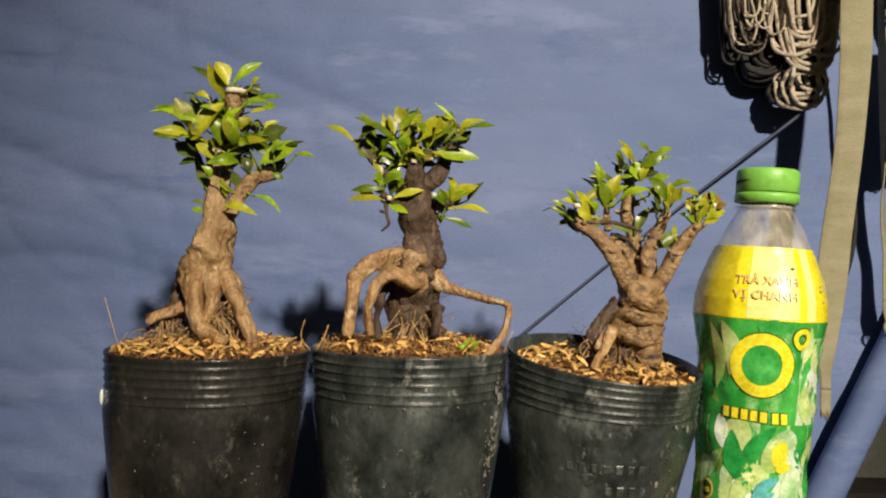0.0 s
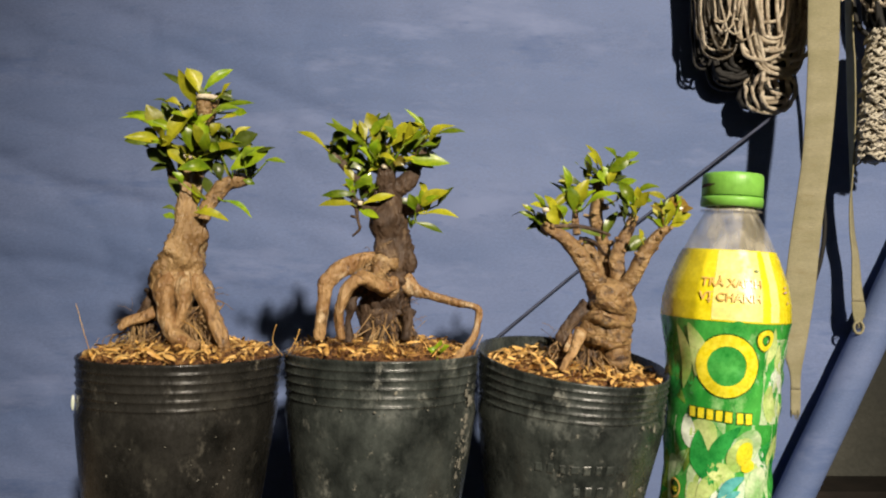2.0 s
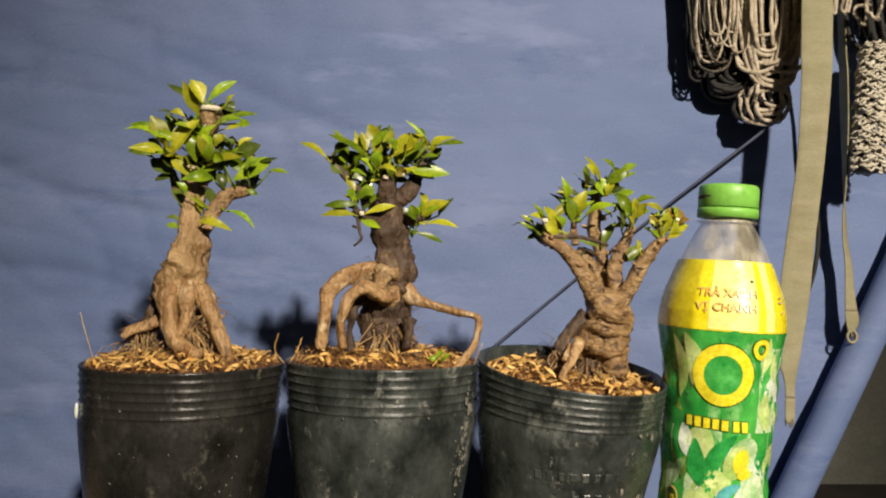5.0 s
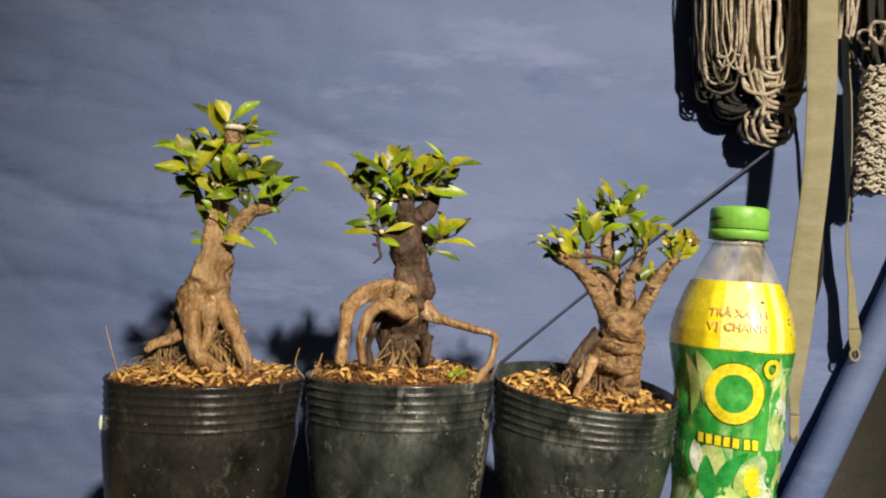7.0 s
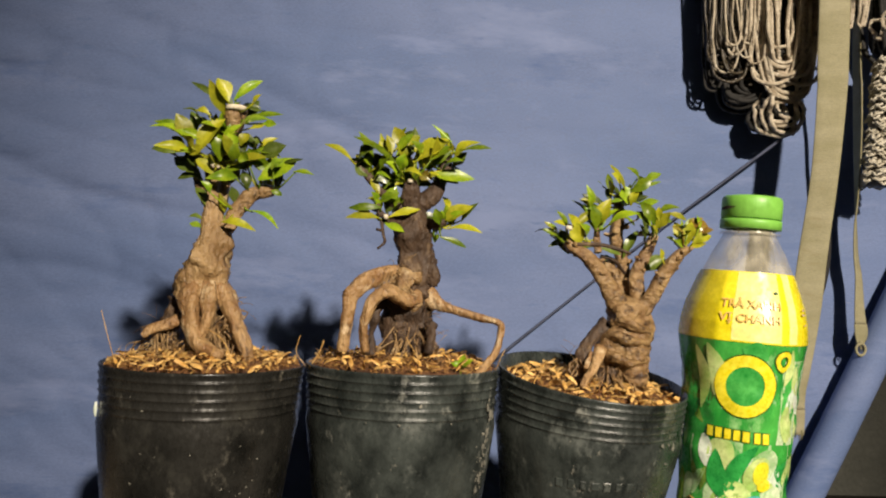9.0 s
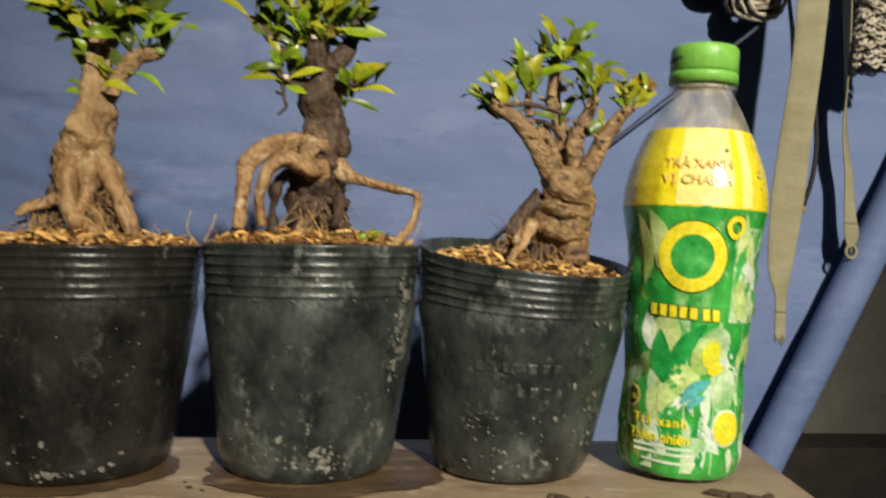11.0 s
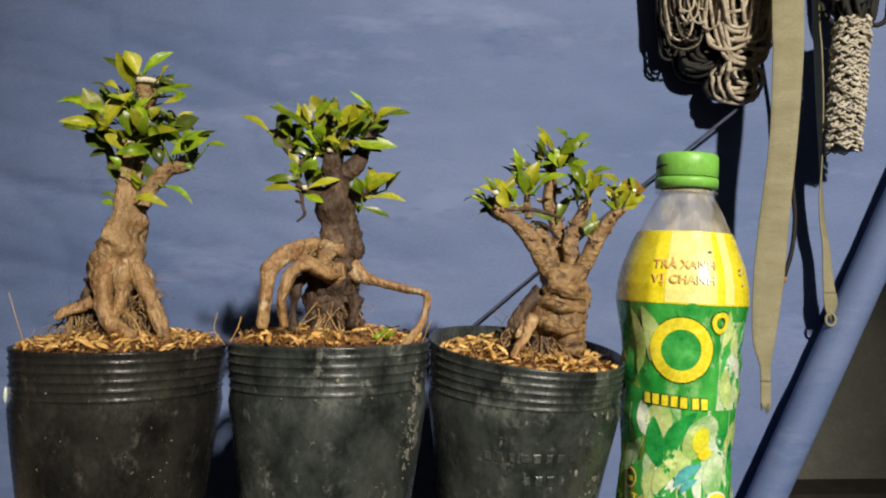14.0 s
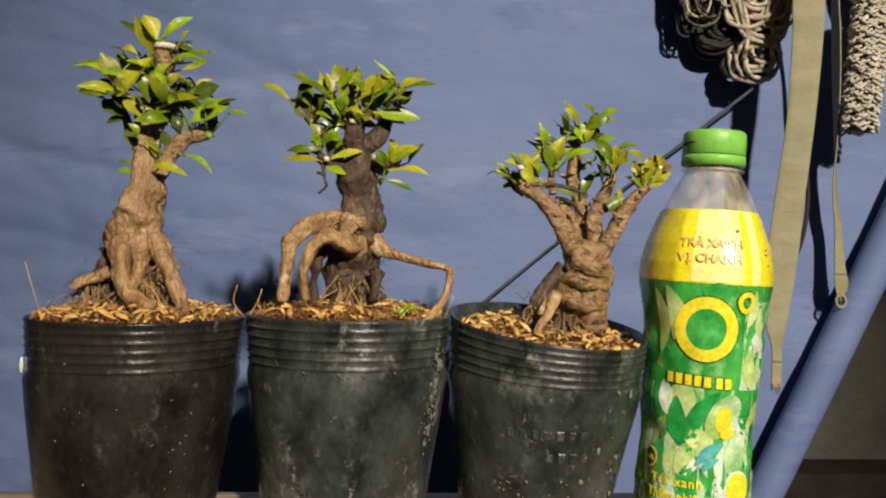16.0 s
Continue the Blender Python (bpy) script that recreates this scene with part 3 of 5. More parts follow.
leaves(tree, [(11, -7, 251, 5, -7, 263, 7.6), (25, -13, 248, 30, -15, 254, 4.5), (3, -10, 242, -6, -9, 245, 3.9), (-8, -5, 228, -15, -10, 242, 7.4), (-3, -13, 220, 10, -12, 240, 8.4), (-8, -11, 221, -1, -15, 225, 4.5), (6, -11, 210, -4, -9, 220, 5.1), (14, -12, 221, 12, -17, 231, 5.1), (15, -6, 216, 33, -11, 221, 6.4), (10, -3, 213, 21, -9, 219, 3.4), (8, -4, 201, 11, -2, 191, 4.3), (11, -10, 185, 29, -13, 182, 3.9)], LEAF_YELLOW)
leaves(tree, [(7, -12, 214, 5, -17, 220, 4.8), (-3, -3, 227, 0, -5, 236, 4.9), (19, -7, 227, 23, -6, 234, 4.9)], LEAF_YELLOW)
# leaves set back in the crown, their shade put into the darker green
leaves(tree, [(6, 6, 253, -12, 7, 264, 2.8), (-8, 3, 236, -10, 1, 246, 5.0), (-5, -4, 243, -12, -8, 246, 2.2), (1, 5, 243, -4, 0, 246, 3.1), (-17, 8, 221, -30, 9, 227, 1.9), (-5, -1, 212, -18, 1, 220, 6.2), (-5, 2, 211, -16, 2, 209, 3.4), (-3, 4, 208, -15, 6, 215, 5.0), (2, 7, 232, 5, 3, 242, 5.0), (21, -4, 224, 14, -5, 232, 6.8), (26, 0, 231, 16, -3, 232, 5.0), (29, 6, 230, 21, 4, 231, 5.3)], LEAF_DARK_SHADED)
leaves(tree, [(28, 0, 222, 42, -2, 229, 7.4), (41, -4, 219, 53, -10, 221, 1.8), (31, -2, 211, 43, 0, 210, 2.5), (23, -2, 204, 20, -2, 214, 4.9), (0, -3, 186, -8, -3, 188, 3.1), (1, -4, 194, -5, -2, 204, 4.3), (17, 3, 209, 12, 5, 218, 5.6), (-2, -2, 216, -10, -8, 221, 5.6), (24, 1, 217, 22, -3, 225, 6.2), (16, 1, 196, 14, -1, 205, 5.0)], LEAF_DARK_SHADED)
leaves(tree, [(14, -6, 252, 28, -4, 264, 4.6), (22, -4, 244, 40, -4, 246, 3.7), (31, -8, 240, 38, -12, 239, 3.6), (-7, -7, 225, -27, -12, 236, 5.5), (9, -9, 218, 5, -14, 231, 5.8), (17, -10, 224, 13, -11, 233, 5.5), (29, -6, 209, 49, -5, 221, 8.9), (48, -9, 214, 59, -11, 213, 2.7), (26, -8, 192, 41, -8, 184, 3.0), (5, -12, 200, 1, -15, 206, 3.6), (25, -10, 217, 19, -8, 223, 4.9), (12, -8, 226, 7, -11, 232, 4.9)], LEAF)
leaves(tree, [(16, -10, 218, 18, -14, 227, 6.1), (8, -6, 223, 3, -4, 231, 5.5), (37, -12, 203, 43, -11, 201, 2.7), (0, -13, 229, -10, -15, 233, 4.2)], LEAF)
leaves(tree, [(15, -4, 234, 33, -9, 243, 6.5), (37, -13, 214, 43, -13, 220, 4.8), (0, -5, 182, -7, -4, 184, 3.7)], LEAF_PALE)
fill(tree, 3, 15, 100)
crown(tree, (14, 4, 234), 12, 12, 14, 19, 51)
crown(tree, (4, 2, 224), 14, 9, 14, 19, 52)
crown(tree, (26, 4, 216), 11, 8, 9, 18, 53)
fine_roots(tree, (9, -4, 112), 15, 13, 20, 85, 901)
fine_roots(tree, (-20, 0, 110), 14, 8, 16, 45, 911)
fine_roots(tree, (20, -6, 128), 4, 5, 12, 26, 912)

# tree two: limbs as (x, y, z, radius) in millimetres from the pot's foot
tree = bonsai(POTS[1], TREE_LABELS[1])
limb(tree, "trunk", [(7, 4, 104, 21.0), (5, 3, 115, 17.9), (3, 2, 125, 14.4), (2, 2, 134, 13.1), (2, 1, 143, 12.4), (4, 0, 151, 11.8), (6, 0, 159, 11.5), (6, 0, 165, 11.1), (5, 0, 172, 9.4), (4, 0, 179, 9.7), (3, 0, 185, 10.6), (4, 0, 190, 9.0), (4, 0, 196, 6.4), (3, 0, 202, 4.5)])
limb(tree, "root", [(0, -2, 159, 3.5), (-7, -8, 162, 4.1), (-15, -13, 160, 4.4), (-23, -17, 155, 4.3), (-29, -19, 148, 4.0), (-30, -19, 139, 3.3), (-31, -19, 130, 3.3), (-32, -18, 118, 2.8)])
limb(tree, "root", [(7, -10, 148, 4.1), (2, -18, 146, 3.8), (-4, -22, 149, 3.6), (-9, -25, 151, 3.6), (-16, -27, 147, 3.3), (-19, -28, 140, 3.1), (-21, -28, 132, 2.8), (-20, -26, 119, 2.3)])
limb(tree, "root", [(13, -4, 150, 5.2), (19, -7, 145, 3.6), (28, -11, 142, 2.7), (39, -14, 139, 2.2), (49, -17, 137, 1.9), (53, -18, 135, 2.0), (53, -18, 129, 2.0), (50, -21, 120, 2.0), (44, -25, 113, 1.7), (39, -29, 108, 1.4)])
limb(tree, "root", [(-26, -19, 151, 2.5), (-29, -21, 150, 2.2), (-32, -22, 148, 1.5)])
limb(tree, "dark_root", [(-11, -8, 146, 2.9), (-15, -12, 139, 2.7), (-17, -13, 129, 2.5), (-17, -13, 116, 2.4)])
limb(tree, "burl", [(7, -6, 163, 3.8), (0, -11, 159, 4.9), (-2, -13, 153, 4.7), (1, -12, 147, 3.9), (7, -8, 143, 3.4)])
limb(tree, "dark_root", [(14, -4, 167, 4.3), (16, -5, 161, 3.8), (15, -5, 155, 2.9)])
limb(tree, "dark_root", [(15, -14, 134, 3.0), (15, -20, 126, 2.3), (14, -24, 119, 1.8)])
limb(tree, "branch", [(7, 3, 200, 4.7), (14, 4, 207, 4.8), (18, 5, 215, 4.1), (20, 5, 224, 4.1), (22, 4, 232, 2.9), (24, 3, 236, 1.6)])
limb(tree, "branch", [(3, 0, 200, 5.3), (2, -3, 208, 4.4), (1, -5, 213, 3.1)])
limb(tree, "branch", [(-3, 2, 197, 4.1), (-11, 0, 203, 2.8), (-18, -1, 209, 2.2), (-24, -2, 216, 2.0), (-30, -2, 223, 1.6)])
limb(tree, "branch", [(-3, -3, 190, 3.4), (-10, -7, 191, 2.5), (-15, -9, 194, 1.7), (-17, -9, 199, 1.2)])
limb(tree, "branch", [(12, -3, 190, 3.4), (17, -7, 189, 2.3), (21, -9, 191, 1.7)])
limb(tree, "branch", [(3, 12, 208, 4.2), (3, 14, 221, 3.2), (-3, 12, 231, 2.3), (-6, 10, 237, 1.6)])
limb(tree, "twig", [(-14, -8, 190, 1.2), (-13, -10, 182, 0.9), (-12, -10, 178, 0.9), (-16, -10, 174, 0.6)])
limb(tree, "twig", [(-13, -10, 184, 0.8), (-17, -10, 185, 0.6)])
cut_end(tree, 1, -8, 213, 1.8)
cut_end(tree, -12, -12, 192, 1.4)
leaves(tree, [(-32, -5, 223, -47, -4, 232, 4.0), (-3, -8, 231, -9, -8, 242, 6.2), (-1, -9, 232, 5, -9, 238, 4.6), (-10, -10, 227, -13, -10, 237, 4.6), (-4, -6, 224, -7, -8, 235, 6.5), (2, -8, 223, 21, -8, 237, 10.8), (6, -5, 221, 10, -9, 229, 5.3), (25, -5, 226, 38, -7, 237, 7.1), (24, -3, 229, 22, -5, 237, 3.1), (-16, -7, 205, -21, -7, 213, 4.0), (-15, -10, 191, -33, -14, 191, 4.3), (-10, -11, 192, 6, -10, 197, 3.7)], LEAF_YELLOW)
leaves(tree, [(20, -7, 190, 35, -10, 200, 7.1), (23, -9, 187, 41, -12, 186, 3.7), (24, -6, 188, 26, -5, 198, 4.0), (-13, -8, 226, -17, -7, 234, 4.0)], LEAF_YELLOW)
leaves(tree, [(-28, -8, 223, -20, -12, 230, 7.4), (-7, -13, 221, -30, -14, 235, 6.1), (11, -11, 224, 22, -13, 232, 5.2), (12, -5, 217, 36, -5, 216, 5.9), (23, -12, 235, 12, -12, 244, 1.8), (30, -12, 231, 44, -16, 232, 3.1), (-7, -4, 216, -14, -6, 223, 6.5), (-4, -7, 219, -3, -11, 227, 5.9), (-14, -12, 197, -32, -13, 196, 3.4), (-13, -8, 189, -2, -13, 184, 4.0), (-16, -6, 199, -20, -12, 205, 4.6), (-16, -5, 196, -17, -11, 201, 4.0)], LEAF)
leaves(tree, [(18, -12, 182, 33, -10, 177, 3.1), (18, -12, 189, 15, -15, 197, 4.6), (21, -6, 191, 21, -8, 200, 5.9), (16, -3, 179, 18, -2, 184, 3.4), (-21, -5, 220, -26, -7, 228, 5.0), (5, -9, 226, 1, -14, 234, 5.5), (-16, -11, 218, -11, -17, 225, 5.5), (-7, -9, 229, 1, -13, 238, 4.3)], LEAF)
leaves(tree, [(6, -5, 218, 12, -8, 214, 4.7)], LEAF_RED)
leaves(tree, [(25, 4, 224, 32, 0, 231, 4.8), (-20, -2, 215, -30, -2, 223, 7.8), (-12, 0, 210, -19, 2, 222, 8.5), (-3, 6, 210, -9, 7, 219, 6.7), (5, -4, 210, 2, -7, 220, 6.9), (2, 3, 219, -2, -2, 227, 6.3), (-12, 0, 195, -8, 1, 204, 6.0), (19, 8, 186, 21, 4, 194, 6.7), (-26, 1, 218, -33, 2, 225, 5.0), (-15, 2, 219, -23, 1, 228, 6.9), (-9, 5, 207, -13, 1, 214, 7.0), (10, 2, 221, 8, 2, 228, 5.0)], LEAF_DARK_SHADED)
leaves(tree, [(17, -3, 184, 12, -4, 190, 4.4)], LEAF_DARK_SHADED)
leaves(tree, [(-12, -4, 200, -7, -6, 209, 5.6)], LEAF_PALE)
fill(tree, 3, 14, 200)
crown(tree, (-8, 4, 218), 16, 9, 20, 19, 101)
crown(tree, (10, 2, 222), 12, 8, 12, 18, 102)
crown(tree, (-10, 2, 195), 9, 7, 8, 16, 103)
crown(tree, (24, 2, 192), 7, 7, 6, 15, 104)
fine_roots(tree, (6, -6, 108), 22, 19, 24, 80, 902)
fine_roots(tree, (-6, -12, 148), 9, 6, 14, 36, 913)

# tree three: limbs as (x, y, z, radius) in millimetres from the pot's foot
tree = bonsai(POTS[2], TREE_LABELS[2])
limb(tree, "trunk", [(31, 4, 98, 9.1), (28, 3, 106, 12.4), (26, 2, 113, 14.3), (25, 1, 120, 15.0), (25, 0, 125, 15.3), (26, 0, 128, 14.7), (27, 0, 133, 12.9), (27, 0, 138, 13.3), (27, 0, 142, 12.9), (26, 0, 147, 12.0), (26, 0, 151, 9.0)])
limb(tree, "burl", [(13, -6, 129, 2.5), (18, -14, 131, 2.9), (27, -15, 128, 3.0), (36, -8, 127, 2.5)])
limb(tree, "burl", [(15, -8, 138, 2.2), (21, -14, 139, 2.6), (30, -13, 135, 2.5), (37, -7, 134, 1.9)])
limb(tree, "burl", [(12, -8, 120, 2.5), (17, -15, 119, 2.9), (25, -15, 116, 2.6), (35, -8, 118, 2.2)])
limb(tree, "burl", [(33, -6, 114, 4.4), (30, -9, 109, 6.2), (28, -10, 104, 5.1)])
limb(tree, "dark_root", [(14, -2, 136, 4.5), (7, -4, 131, 3.7), (2, -6, 124, 3.4), (-1, -7, 117, 3.2), (-1, -7, 107, 3.2)])
limb(tree, "root", [(9, -10, 123, 3.4), (6, -16, 118, 3.0), (3, -19, 112, 2.4), (-1, -22, 108, 2.0), (-4, -25, 103, 1.7)])
limb(tree, "root", [(4, -12, 121, 1.6), (1, -15, 116, 1.4), (-1, -18, 113, 1.3)])
limb(tree, "dark_root", [(16, -4, 113, 5.2), (14, -5, 107, 5.2), (12, -5, 99, 5.2)])
limb(tree, "branch", [(24, -2, 145, 6.3), (18, -5, 151, 5.5), (12, -8, 159, 4.8), (6, -10, 167, 4.5), (0, -12, 173, 4.2), (-6, -12, 177, 3.6), (-11, -12, 180, 2.8), (-13, -12, 182, 1.9)])
limb(tree, "branch", [(21, 3, 151, 4.5), (19, 2, 161, 3.9), (16, 1, 168, 3.7), (14, 0, 172, 3.3)])
limb(tree, "branch", [(27, 10, 151, 4.8), (27, 12, 167, 3.9), (24, 11, 178, 3.5), (21, 10, 187, 3.9), (22, 9, 197, 3.7), (22, 8, 207, 2.7), (23, 6, 213, 1.8)])
limb(tree, "branch", [(33, 2, 147, 5.3), (32, 2, 156, 4.4), (32, 3, 165, 4.1), (35, 3, 174, 3.8), (39, 3, 182, 3.3), (42, 3, 189, 2.6)])
limb(tree, "branch", [(33, -3, 145, 5.9), (37, -5, 151, 4.7), (41, -8, 160, 4.4), (47, -10, 171, 3.8), (53, -10, 178, 3.1), (58, -10, 181, 2.0)])
limb(tree, "branch", [(8, -2, 177, 2.2), (7, -2, 185, 1.9), (7, -2, 191, 1.4)])
limb(tree, "twig", [(-9, -13, 181, 1.2), (8, -13, 181, 1.1), (24, -12, 177, 0.9)])
limb(tree, "twig", [(48, -3, 172, 1.2), (52, -6, 178, 1.2), (56, -8, 183, 1.2)])
limb(tree, "twig", [(9, -4, 175, 1.2), (17, -4, 173, 1.1), (25, 2, 166, 1.1)])
cut_end(tree, -12, -14, 190, 2.0)
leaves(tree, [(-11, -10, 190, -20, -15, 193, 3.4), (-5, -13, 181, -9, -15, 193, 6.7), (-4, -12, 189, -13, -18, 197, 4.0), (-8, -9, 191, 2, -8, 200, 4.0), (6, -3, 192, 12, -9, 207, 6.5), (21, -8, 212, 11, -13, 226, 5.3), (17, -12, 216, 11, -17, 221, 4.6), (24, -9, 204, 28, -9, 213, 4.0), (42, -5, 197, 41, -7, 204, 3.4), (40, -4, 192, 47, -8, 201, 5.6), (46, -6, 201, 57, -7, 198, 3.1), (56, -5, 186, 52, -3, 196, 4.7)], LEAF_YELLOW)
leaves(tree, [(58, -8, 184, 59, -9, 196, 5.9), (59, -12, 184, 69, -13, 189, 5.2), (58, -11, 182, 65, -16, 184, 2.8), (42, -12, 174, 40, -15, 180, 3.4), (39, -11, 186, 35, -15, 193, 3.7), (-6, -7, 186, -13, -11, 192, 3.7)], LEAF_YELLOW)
leaves(tree, [(-13, 4, 181, -20, -2, 180, 2.9), (-8, 2, 176, -14, -1, 189, 7.3), (-12, -3, 184, -17, -5, 183, 4.7), (3, 6, 198, -6, 3, 207, 1.9), (10, -2, 206, -2, -3, 210, 3.1), (33, -1, 219, 30, -2, 222, 2.8), (21, 5, 208, 15, 1, 216, 4.1), (33, 8, 208, 32, 3, 217, 4.2), (38, 3, 191, 34, 1, 200, 4.1), (58, -3, 180, 54, -3, 187, 4.7), (36, 1, 168, 48, 2, 176, 6.9), (10, 3, 180, 23, 4, 177, 3.2)], LEAF_DARK_SHADED)
leaves(tree, [(25, 6, 175, 33, 7, 191, 4.5), (35, -1, 185, 32, -3, 194, 3.8), (15, 0, 207, 12, 1, 214, 3.1), (61, -1, 188, 58, -3, 194, 4.1)], LEAF_DARK_SHADED)
leaves(tree, [(-2, -12, 185, -6, -16, 192, 5.8), (5, -7, 192, -2, -5, 204, 4.6), (5, -7, 190, 2, -10, 203, 6.5), (11, -12, 193, 26, -17, 200, 4.0), (27, -10, 201, 36, -9, 193, 4.3), (29, -6, 219, 22, -9, 226, 2.8), (24, -8, 212, 35, -12, 220, 5.2), (30, -5, 214, 42, -5, 219, 2.5), (23, -8, 205, 21, -7, 215, 7.7), (28, -11, 205, 38, -14, 207, 3.4), (37, -13, 194, 29, -13, 206, 5.2), (64, -9, 192, 62, -10, 200, 2.8)], LEAF)
leaves(tree, [(10, -3, 193, 6, -8, 201, 4.4)], LEAF)
leaves(tree, [(12, -7, 206, 19, -10, 207, 1.9), (31, -10, 218, 40, -11, 223, 4.0)], LEAF_PALE)
leaves(tree, [(63, -7, 187, 68, -5, 198, 6.2), (59, -5, 191, 65, -9, 199, 4.7), (54, -13, 190, 46, -15, 193, 2.7), (64, -12, 190, 69, -16, 192, 3.4)], LEAF_RED)
fill(tree, 3, 10, 300)
crown(tree, (20, 4, 208), 10, 7, 9, 14, 150)
crown(tree, (4, 2, 198), 8, 6, 6, 13, 151)
crown(tree, (38, 2, 196), 9, 6, 7, 13, 152)
crown(tree, (56, -2, 188), 8, 6, 10, 12, 153)
crown(tree, (-9, -2, 186), 8, 7, 9, 12, 154)
fine_roots(tree, (18, -6, 96), 14, 14, 20, 36, 903)
fine_roots(tree, (-2, -8, 104), 7, 6, 14, 18, 914)

# ---- husks strewn on the soil ----
for i, (p, bend) in enumerate(zip(POTS, BENDS)):
    rnd = random.Random(40 + i)
    mulch = empty("husk_mulch", pose(*p["at"], 0), "pale golden rice husks strewn over the pot's soil", "mulch", "mulch in the pots")
    for _ in range((300, 210, 300)[i]):
        a = rnd.uniform(0, 2 * math.pi)
        r = (p["rim"] - 0.004) * math.sqrt(rnd.uniform(0.02, 1))
        q = bend(a, r, p["h"] - p["soil"])
        t = r / p["rim"]
        q.z += 0.0065 * (1 - t * t) + rnd.uniform(0.0, 0.0035)
        h = new("husk", HUSKS[rnd.randrange(6)])
        h.parent = mulch
        s = rnd.uniform(0.7, 1.5) * (1.0, 1.0, 1.25)[i]
        h.matrix_basis = Matrix.Translation(q) @ pose(0, 0, 0, rnd.gauss(0, 32), rnd.gauss(0, 22), rnd.uniform(0, 360)) @ Matrix.Scale(s, 4)
    bits = bmesh.new()
    for _ in range(1400):
        a = rnd.uniform(0, 2 * math.pi)
        r = (p["rim"] - 0.003) * math.sqrt(rnd.uniform(0.02, 1))
        q = bend(a, r, p["h"] - p["soil"])
        q.z += 0.0065 * (1 - (r / p["rim"]) ** 2) + rnd.uniform(-0.0005, 0.0022)
        d = Vector((rnd.gauss(0, 1), rnd.gauss(0, 1), rnd.gauss(0, 0.6))).normalized()
        e = d.cross(Vector((rnd.gauss(0, 0.5), rnd.gauss(0, 0.5), 1))).normalized()
        ln, w = rnd.uniform(0.0010, 0.0042), rnd.uniform(0.00018, 0.00045)
        c = [bits.verts.new(q + v) for v in (d * ln, e * w, -d * ln, -e * w, Vector((0, 0, w)))]
        for k in range(4):
            bits.faces.new((c[k], c[(k + 1) % 4], c[4]))
    tagged(part("chaff", bits, CHAFF, mulch, "fine reddish-brown chaff and broken husk"), kind="stuff")


# ---- mud splashes, lettering and stalks ----
SPLASH = mat("dried_pale_mud", (0.11, 0.107, 0.09), (0.27, 0.255, 0.205), 300, 0.85, 0.5, 900)


def on_pot(i, a, z, lift=0.0):
    """A point of a pot's side at an angle from the front and a height."""
    p, bend = POTS[i], BENDS[i]
    f, R, h = p["foot"], p["rim"], p["h"]
    r = f + (R - f) * min(1.0, 0.04 + 0.90 * z / (h * 0.72))
    return bend(a, r + lift, z)


def splash(i, angle, z, da, dz, n, size, seed):
    """Dried specks of mud stuck to a pot's side, in one patch."""
    rnd = random.Random(seed)
    bm = bmesh.new()
    for _ in range(n * 2 // 3):
        a, zz = radians(angle + rnd.gauss(0, da)), max(0.004, z + rnd.gauss(0, dz))
        q = on_pot(i, a, zz, 0.0001)
        out = Vector((math.sin(a), -math.cos(a), 0))
        side = Vector((math.cos(a), math.sin(a), 0))
        s = size * 0.42 * rnd.lognormvariate(0, 0.75)
        spin = rnd.uniform(0, math.pi)
        tip = bm.verts.new(q + out * 0.0004)
        ring = []
        for k in range(7):
            b = 2 * math.pi * k / 7
            x, y = s * 1.1 * math.cos(b) * rnd.uniform(0.5, 1.4), s * 0.75 * math.sin(b) * rnd.uniform(0.3, 1.6)
            ring.append(bm.verts.new(q + side * (x * math.cos(spin) - y * math.sin(spin)) + Vector((0, 0, x * math.sin(spin) + y * math.cos(spin)))))
        for k in range(7):
            bm.faces.new((tip, ring[k], ring[(k + 1) % 7]))
    pots = [o for o in scene.objects if o.name.startswith("nursery_pot")]
    tagged(part("mud_splash", bm, SPLASH, pots[i], "pale dried mud specks"), kind="stuff")


for row in ((0, 10, 0.05, 30, 0.03, 12, 0.0006), (0, 40, 0.045, 8, 0.018, 40, 0.0008), (0, 5, 0.014, 22, 0.006, 40, 0.0010), (0, -14, 0.066, 5, 0.003, 5, 0.0013), (0, 14, 0.007, 8, 0.0008, 36, 0.0009),
            (1, 60, 0.088, 3, 0.004, 30, 0.0013), (1, 59, 0.067, 3, 0.010, 80, 0.0015), (1, 5, 0.012, 10, 0.004, 40, 0.0012), (1, 0, 0.05, 34, 0.03, 9, 0.0005), (1, -20, 0.02, 18, 0.01, 24, 0.0008), (1, -5, 0.085, 14, 0.004, 24, 0.0007),
            (2, -26, 0.03, 7, 0.008, 36, 0.0011), (2, -8, 0.012, 20, 0.006, 46, 0.0010), (2, 14, 0.03, 12, 0.01, 26, 0.0010), (2, 0, 0.05, 34, 0.03, 9, 0.0005), (2, 40, 0.075, 6, 0.01, 14, 0.0009), (2, 44, 0.030, 5, 0.012, 40, 0.0012), (1, 20, 0.010, 6, 0.004, 44, 0.0013)):
    splash(*row, round(row[1] * 7 + row[2] * 1000 + row[0]) + 300)


def paint_drop():
    bm = bmesh.new()
    pts = []
    for k in range(7):
        q = on_pot(0, radians(-66), 0.089 - 0.0013 * k, 0.0)
        pts.append((*q, 0.0007 * (0.4 + math.sin(math.pi * (k + 0.6) / 7))))
    tube(bm, pts, 10)
    part("paint_drop", bm, INK_WHITE, scene.objects["nursery_pot"], "white drop of paint")


paint_drop()


